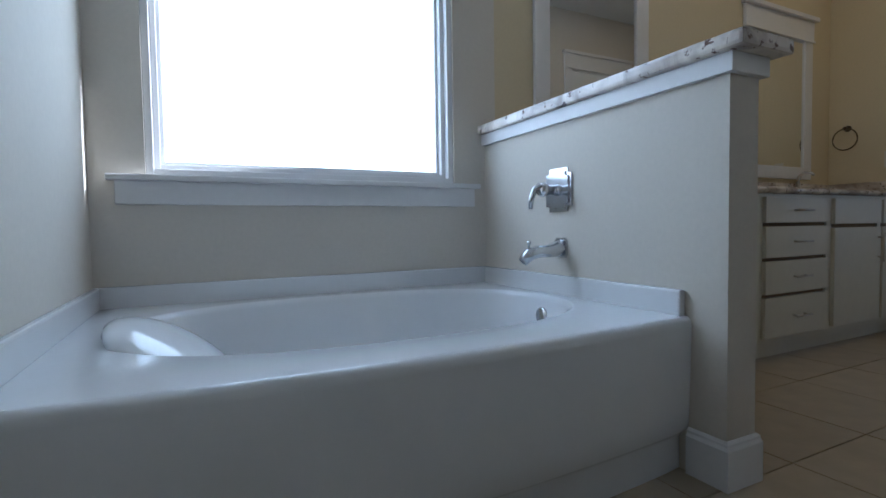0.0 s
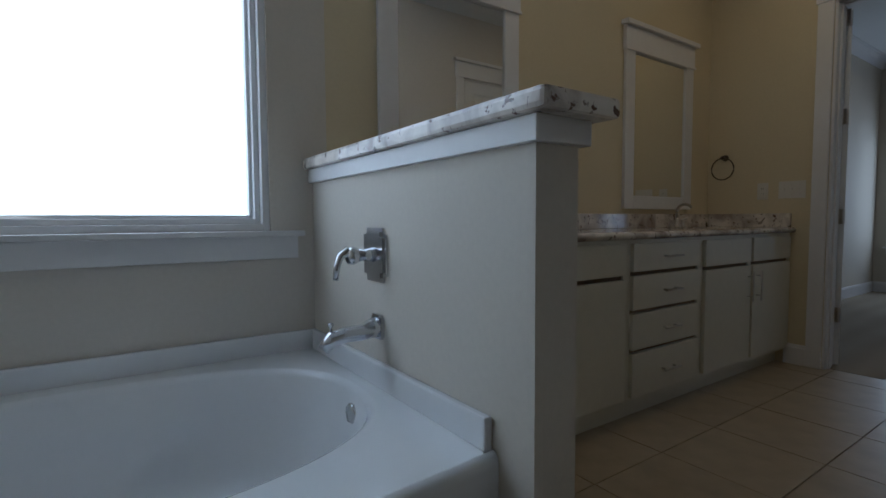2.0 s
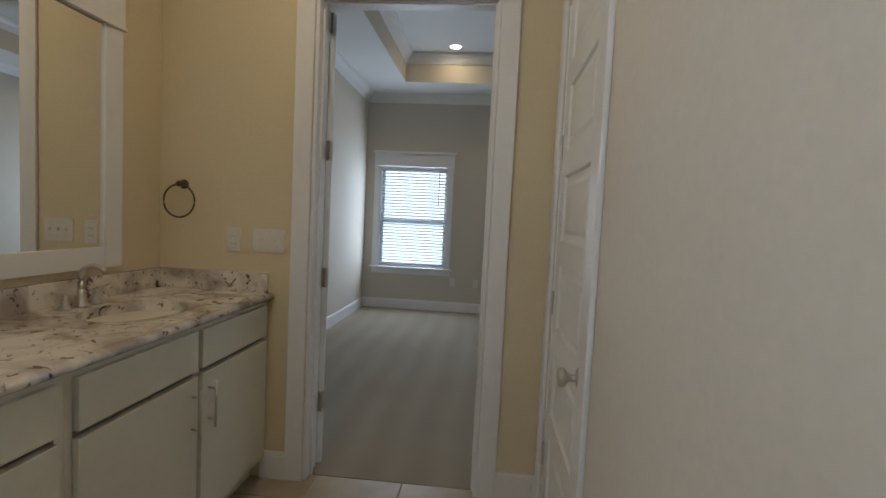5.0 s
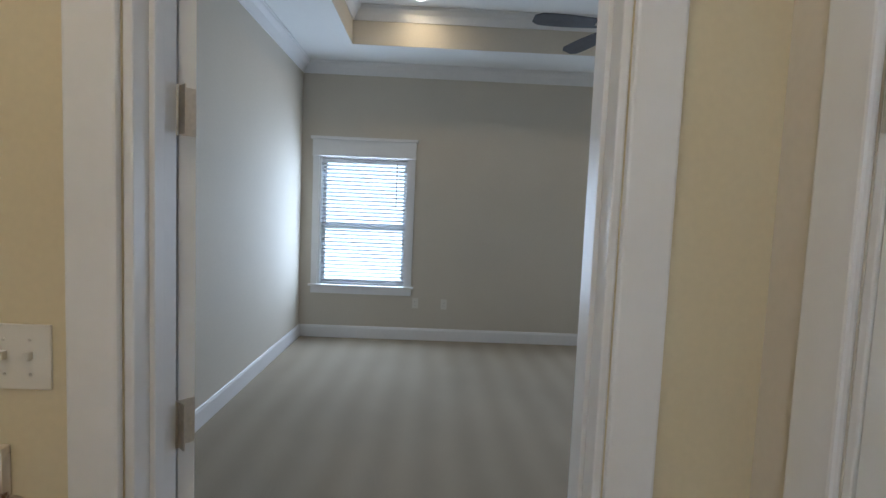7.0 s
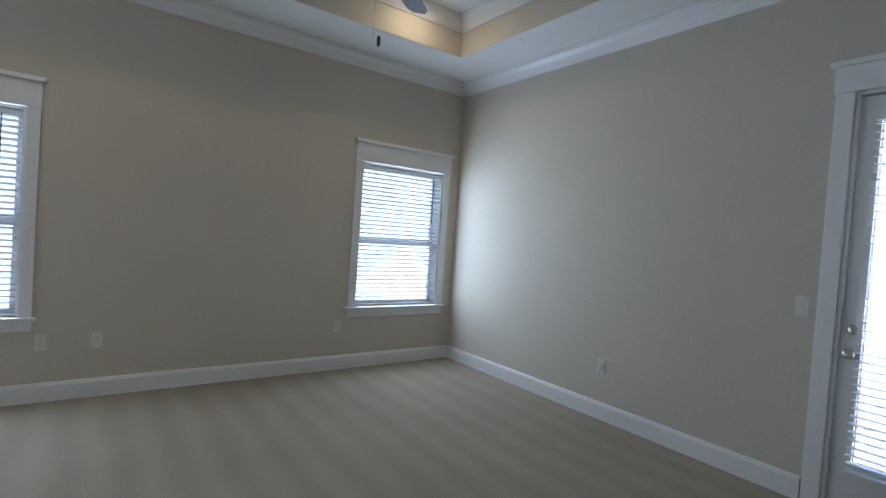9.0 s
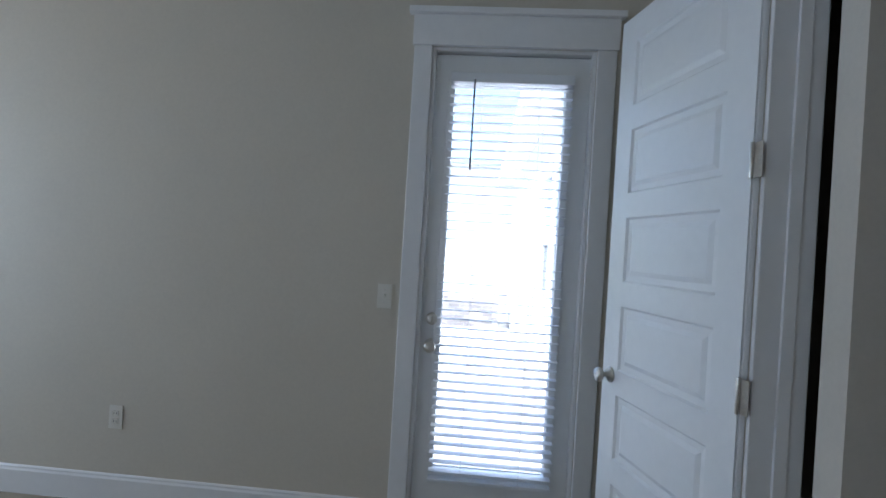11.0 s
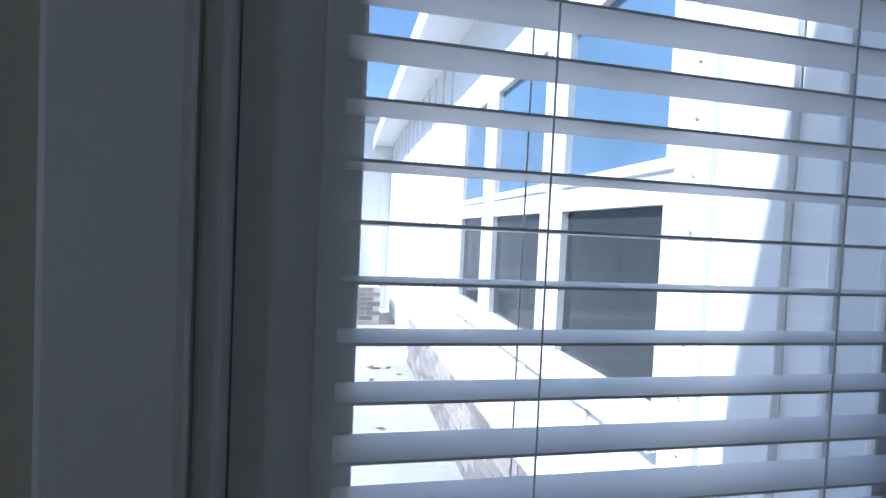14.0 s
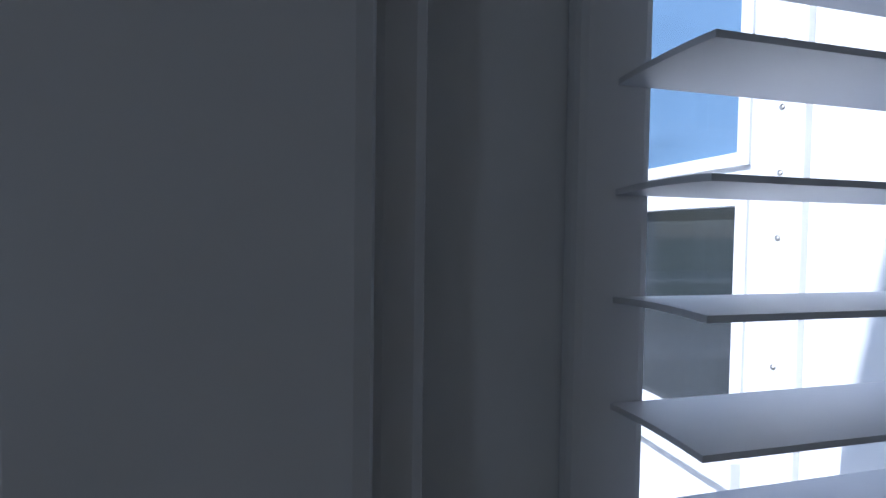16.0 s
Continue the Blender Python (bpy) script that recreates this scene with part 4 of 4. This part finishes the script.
# ---- ceiling fan and downlights ----
def ceiling_fan(x, y):
    f = thing("ceiling_fan", x, y, TZ, "five-blade ceiling fan with dark blades and a glass bowl", "ceiling fan")
    part("canopy", lathe([(0.03, -0.075), (0.055, -0.05), (0.068, -0.012), (0.07, 0)], 24), M_NICKEL, f, "", True)
    part("downrod", lathe([(0.012, -0.49), (0.012, -0.07)], 12), M_NICKEL, f, "", True)
    part("motor", lathe([(0.03, -0.53), (0.075, -0.52), (0.105, -0.49), (0.112, -0.45), (0.10, -0.41), (0.06, -0.38), (0.025, -0.355)], 28), M_NICKEL, f, "", True, pose(0, 0, -0.13))
    part("bowl", lathe([(0.01, -0.655), (0.05, -0.645), (0.085, -0.615), (0.098, -0.575), (0.095, -0.545), (0.05, -0.53)], 28), M_BOWL, f, "pale frosted glass bowl", True, pose(0, 0, -0.13))
    for k in range(5):
        a = 72 * k + 22
        arm = part("blade_arm", boxes([(0.09, -0.016, -0.468, 0.22, 0.016, -0.46)], 0.003), M_NICKEL, f, "", False, pose(0, 0, -0.13, 0, 0, a))
        bm = bmesh.new()
        n = 10
        up, lo = [], []
        for i in range(n + 1):
            u = i / n
            w = 0.055 + 0.02 * math.sin(math.pi * u * 0.75) - (0.03 * ((u - 0.9) / 0.1) ** 2 if u > 0.9 else 0)
            X = 0.18 + 0.50 * u
            up.append((X, w)), lo.append((X, -w))
        outline = up + lo[::-1]
        for z in (0.0,):
            vs0 = [bm.verts.new((p[0], p[1], -0.458 + 0.18 * p[1])) for p in outline]
            vs1 = [bm.verts.new((p[0], p[1], -0.451 + 0.18 * p[1])) for p in outline]
        bm.faces.new(vs0[::-1]), bm.faces.new(vs1)
        for i in range(len(outline)):
            j = (i + 1) % len(outline)
            bm.faces.new((vs0[i], vs0[j], vs1[j], vs1[i]))
        part("blade", bm, M_BLADE, arm, "dark grey fan blade")
    part("pull_chain", tube([(0.03, 0.02, -0.64), (0.03, 0.02, -1.02)], 0.0014, 6), M_NICKEL, f)
    part("chain_pendant", lathe([(0.004, -1.08), (0.010, -1.07), (0.010, -1.03), (0.004, -1.02)], 12), M_BLADE, f, "dark chain pendant", True)


ceiling_fan(6.03, -2.70)


def downlight(x, y, z):
    d_ = thing("recessed_downlight", x, y, z, "lit recessed downlight with a white trim ring", "ceiling light", "ceiling downlights")
    part("trim_ring", lathe([(0.088, 0), (0.09, -0.006), (0.072, -0.009), (0.068, 0.0)], 32), M_TRIM, d_, "", True)
    part("lens", lathe([(0.066, -0.004), (0.066, -0.0095), (0.0, -0.011)], 32), M_BULB, d_, "glowing warm lens", True)


for x, y in ((7.1, -1.15), (7.1, -3.72)):
    downlight(x, y, TZ)
for x, y in ((1.0, -0.9), (2.5, -0.9)):
    downlight(x, y, HB)

# bright hazy sky close outside the windows
M_SKYBATH = glow_mat("hazy_sky_glow", (0.86, 0.94, 1.0), 1.35)
M_SKYBED = glow_mat("hazy_sky_glow", (0.86, 0.94, 1.0), 0.32)
structure("backdrop_bath", bx(-2.6, 0.75, 0.0, 0.9, 0.77, 4.2), M_SKYBATH, "overexposed white sky outside the window")
structure("backdrop_bed", bx(9.9, -7.0, -0.1, 9.92, 2.5, 4.4), M_SKYBED, "overexposed white daylight outside the windows")

# ---- outside: patio, wing, low brick wall, far wall, trees ----
GZ = -0.12
structure("ground", bx(-300, -300, GZ - 0.3, 300, 300, GZ - 0.06), M_GRASS, "lawn reaching the horizon")
structure("pavement_patio", boxes([(3.40, -9.2, GZ - 0.2, 9.5, YS - 0.16, GZ), (3.40, -14.0, GZ - 0.2, 9.5, -9.21, GZ)]), M_PATIO, "sunlit pale concrete patio slab")
WX = 3.44


def pane_unit(parent, ya, yb, za, zb, glass, label):
    t = 0.035
    f = part("window_frame", local(parent, boxes([(WX - 0.04, ya, za, WX + 0.012, ya + t, zb), (WX - 0.04, yb - t, za, WX + 0.012, yb, zb), (WX - 0.04, ya + t, za, WX + 0.012, yb - t, za + t), (WX - 0.04, ya + t, zb - t, WX + 0.012, yb - t, zb)], 0.002)), M_SIDING, parent)
    part("pane", local(parent, bx(WX - 0.03, ya + t, za + t, WX - 0.02, yb - t, zb - t)), glass, f, label)


def wing():
    h = thing("house_wing", WX, -8, GZ, "white board house wing with a band of tall windows", "house")
    L = lambda rows, bevel=0.0: local(h, boxes(rows, bevel))
    cols = [(-6.48, -5.75), (-7.43, -6.64), (-8.22, -7.60)]
    tiers = [(0.89, 1.55), (1.615, 2.30)]
    y0, y1, z0, z1 = -8.22, -5.75, 0.89, 2.30
    rows = [(WX - 0.3, y1, GZ, WX, YS - 0.165, 3.1), (WX - 0.3, -14.0, GZ, WX, y0, 3.1), (WX - 0.3, y0, GZ, WX, y1, z0), (WX - 0.3, y0, z1, WX, y1, 3.1)]
    for a, b in ((-6.64, -6.48), (-7.60, -7.43)):
        rows.append((WX - 0.06, a, z0, WX, b, z1))
    for a, b in cols:
        rows.append((WX - 0.06, a, 1.55, WX, b, 1.615))
    part("wall", L(rows), M_SIDING, h)
    # added dark sheet stands in for the unlit room behind the panes
    part("wall_inside", L([(WX - 0.36, -14.0, GZ, WX - 0.301, YS - 0.17, 3.1)]), M_SHADE, h, "dark sheet painted as the shade behind the panes")
    for a, b in cols:
        for za, zb in tiers:
            pane_unit(h, a, b, za, zb, *((M_SKYPANE, "upper pane with a blue sky reflection painted in") if za > 1.5 else (M_EXTGLASS, "dark reflecting pane")))
    part("corner_board", L([(WX, -5.735, 0.05, WX + 0.02, -5.60, 3.0)], 0.003), M_SIDING, h)
    part("corner_board", L([(WX, -5.50, 0.05, WX + 0.02, -5.38, 3.0)], 0.003), M_SIDING, h)
    part("sill_board", L([(WX, -8.3, 0.81, WX + 0.05, -5.735, 0.88)], 0.004), M_SIDING, h)
    y = -13.6
    while y < -8.4:
        part("batten", L([(WX, y, 0.05, WX + 0.018, y + 0.04, 3.0)]), M_SIDING, h)
        y += 0.4
    for y in (-8.0, -7.4, -6.8, -6.2):
        part("batten", L([(WX, y, 0.45, WX + 0.015, y + 0.05, 0.85)]), M_SIDING, h)
    part("soffit", L([(WX - 0.3, -14.2, 2.98, WX + 0.35, YS - 0.17, 3.02)]), M_SIDING, h)
    part("fascia", L([(WX + 0.35, -14.2, 2.9, WX + 0.38, YS - 0.17, 3.1)]), M_SIDING, h)
    for z in [0.4 + 0.148 * k for k in range(16)]:
        part("nail_head", lathe([(0.007, 0), (0.007, 0.002), (0, 0.003)], 8, "X"), M_NICKEL, h, "", True, pose(0.02, -5.655 + 8, z - GZ))


wing()
far = thing("far_wing", 6.2, -14.05, GZ, "white board-and-batten house wall closing the patio", "house")
part("wall", local(far, bx(WX, -14.3, GZ, 9.5, -14.02, 3.4)), M_SIDING, far)
part("roof", local(far, bx(WX - 0.2, -14.6, 3.4, 9.8, -13.7, 3.5)), M_ROOF, far)
for k in range(15):
    part("batten", local(far, bx(WX + 0.15 + k * 0.4, -14.02, GZ, WX + 0.19 + k * 0.4, -13.995, 3.4)), M_SIDING, far)

# trees behind the house, mirrored in the panes
def tree(x, y, h, seed):
    rnd = random.Random(seed)
    t = thing("tree", x, y, GZ - 0.06, "broad dark green tree beyond the patio", "tree", "trees")
    bm = tube([(0, 0, 0), (0.1, 0, h * 0.3), (0.0, 0.15, h * 0.6), (0.1, 0.1, h * 0.9)], 0.2, 8, radii=[0.24, 0.18, 0.11, 0.03])
    for k in range(7):
        a, z = rnd.uniform(0, 6.28), h * rnd.uniform(0.35, 0.8)
        b2 = tube([(0, 0, z), (math.cos(a) * h * 0.12, math.sin(a) * h * 0.12, z + h * 0.05), (math.cos(a) * h * 0.24, math.sin(a) * h * 0.24, z + h * 0.12)], 0.05, 6, radii=[0.08, 0.05, 0.015])
        me = bpy.data.meshes.new("tmp")
        b2.to_mesh(me), b2.free()
        bm.from_mesh(me)
        bpy.data.meshes.remove(me)
    part("trunk", bm, M_BARK, t)
    verts, faces = [], []
    for c in range(46):
        a, r, z = rnd.uniform(0, 6.28), h * 0.3 * math.sqrt(rnd.random()), h * rnd.uniform(0.32, 1.0)
        r *= 1.15 - 0.7 * abs(z / h - 0.55)
        cx, cy, cz, cr = r * math.cos(a), r * math.sin(a), z, h * rnd.uniform(0.05, 0.1)
        for k in range(70):
            v = Vector((rnd.gauss(0, 1), rnd.gauss(0, 1), rnd.gauss(0, 0.7))).normalized() * cr * rnd.uniform(0.4, 1.1) + Vector((cx, cy, cz))
            q = Euler((rnd.uniform(-1, 1), rnd.uniform(-1, 1), rnd.uniform(0, 6.28))).to_matrix()
            s = rnd.uniform(0.07, 0.16)
            i = len(verts)
            verts += [tuple(v + q @ Vector(p) * s) for p in ((-1, 0, 0), (0, -0.45, 0.1), (1, 0, 0), (0, 0.45, 0.1))]
            faces.append((i, i + 1, i + 2, i + 3))
    me = bpy.data.meshes.new("crown")
    me.from_pydata(verts, [], faces)
    me.materials.append(M_LEAF)
    o = new("crown", me)
    o.parent = t


for i, (x, y, h) in enumerate(((19, -7.5, 8.0), (23, -11.0, 9.5), (21, -15.5, 8.5), (26, -20, 10), (22, -3.0, 8.5))):
    tree(x, y, h, i)

# leaf litter on the slab
lit = bmesh.new()
rl = random.Random(5)
for k in range(70):
    x, y = rl.uniform(3.5, 5.6), rl.uniform(-11.5, -6.0)
    if rl.random() < 0.5:
        x, y = 4.3 + rl.gauss(0, 0.3), -11.6 + rl.gauss(0, 0.3)
    a, s = rl.uniform(0, 6.28), rl.uniform(0.02, 0.05)
    vs = [lit.verts.new((x + s * math.cos(a + o) * f, y + s * math.sin(a + o) * f, GZ + 0.004 + 0.006 * (f < 1))) for o, f in ((0, 1.6), (1.5, 0.6), (3.1, 1.5), (4.7, 0.7))]
    lit.faces.new(vs)
tagged(part("leaf_litter", lit, M_DIRT), "scattered dry leaves on the patio slab", "leaf litter", "", "stuff")

# ---- pieces: bath tiles, bricks ----
TS, TG = 0.455, 0.005
tile_me = {}
def tile(w, h):
    key = (round(w, 3), round(h, 3))
    if key not in tile_me:
        tile_me[key] = data_of("tile", bx(0, 0, -0.012, w, h, 0.0, bevel=0.0015), M_TILE)
    return tile_me[key]
ty = 0.0
xi = XW
ys_ = [YQ + 0.12 + k * TS for k in range(9)]
xs_ = [XW + 0.21 + k * TS for k in range(-1, 12)]
for xa in xs_:
    for ya in ys_:
        x0, x1 = max(xa, XW), min(xa + TS, XD + 0.065)
        y0, y1 = max(ya, YQ), min(ya + TS, 0.0)
        if x1 - x0 > 0.03 and y1 - y0 > 0.03 and not (x0 > 1.0 and y1 < YT - 0.1) and not (x1 < -0.05 and y0 > -1.0):
            o = new("tile", tile(x1 - x0 - TG, y1 - y0 - TG))
            o.parent = floor
            o.location = (x0 + TG / 2, y0 + TG / 2, random.uniform(-0.0006, 0.0004))


def brick_wall(name, label, x0, y0, x1, y1, z0, courses, category="brick wall", limit=300):
    """A low wall of bricks with recessed mortar, seen on its north and east faces."""
    w = thing(name, (x0 + x1) / 2, (y0 + y1) / 2, z0, label, category)
    part("core", local(w, bx(x0 + 0.008, y0 + 0.008, z0, x1 - 0.008, y1 - 0.008, z0 + courses * 0.075)), M_MORTAR, w, "grey mortar")
    BL, BH, J = 0.215, 0.065, 0.01
    mx, my = data_of("brick", bx(-BL / 2, -0.05, 0, BL / 2, 0.05, BH, bevel=0.003), M_BRICK), data_of("brick", bx(-0.05, -BL / 2, 0, 0.05, BL / 2, BH, bevel=0.003), M_BRICK)
    c0 = w.matrix_basis.translation
    for c in range(courses):
        z = z0 + c * 0.075 + 0.005
        off = (c % 2) * 0.5 * (BL + J)
        if x1 - x0 > 0.5:
            x = x0 + BL / 2 + off
            while x < x1 - BL / 2 + 0.01:
                o = new("brick", mx)
                o.parent, o.location = w, Vector((x, y1 - 0.05 + random.uniform(-0.002, 0.002), z)) - c0
                x += BL + J
        y = y1 - 0.11 - BL / 2 - off
        while y > y0 + BL / 2 - 0.01:
            o = new("brick", my)
            o.parent, o.location = w, Vector((x1 - 0.05 + random.uniform(-0.002, 0.002), y, z)) - c0
            y -= BL + J
    return w


brick_wall("brick_planter", "low grey brick wall on the patio", 3.7, -13.4, 5.3, -12.3, GZ, 8)
brick_wall("brick_plinth", "grey brick base course along the house wing", WX - 0.02, -10.2, WX + 0.11, YS - 0.17, GZ, 7)
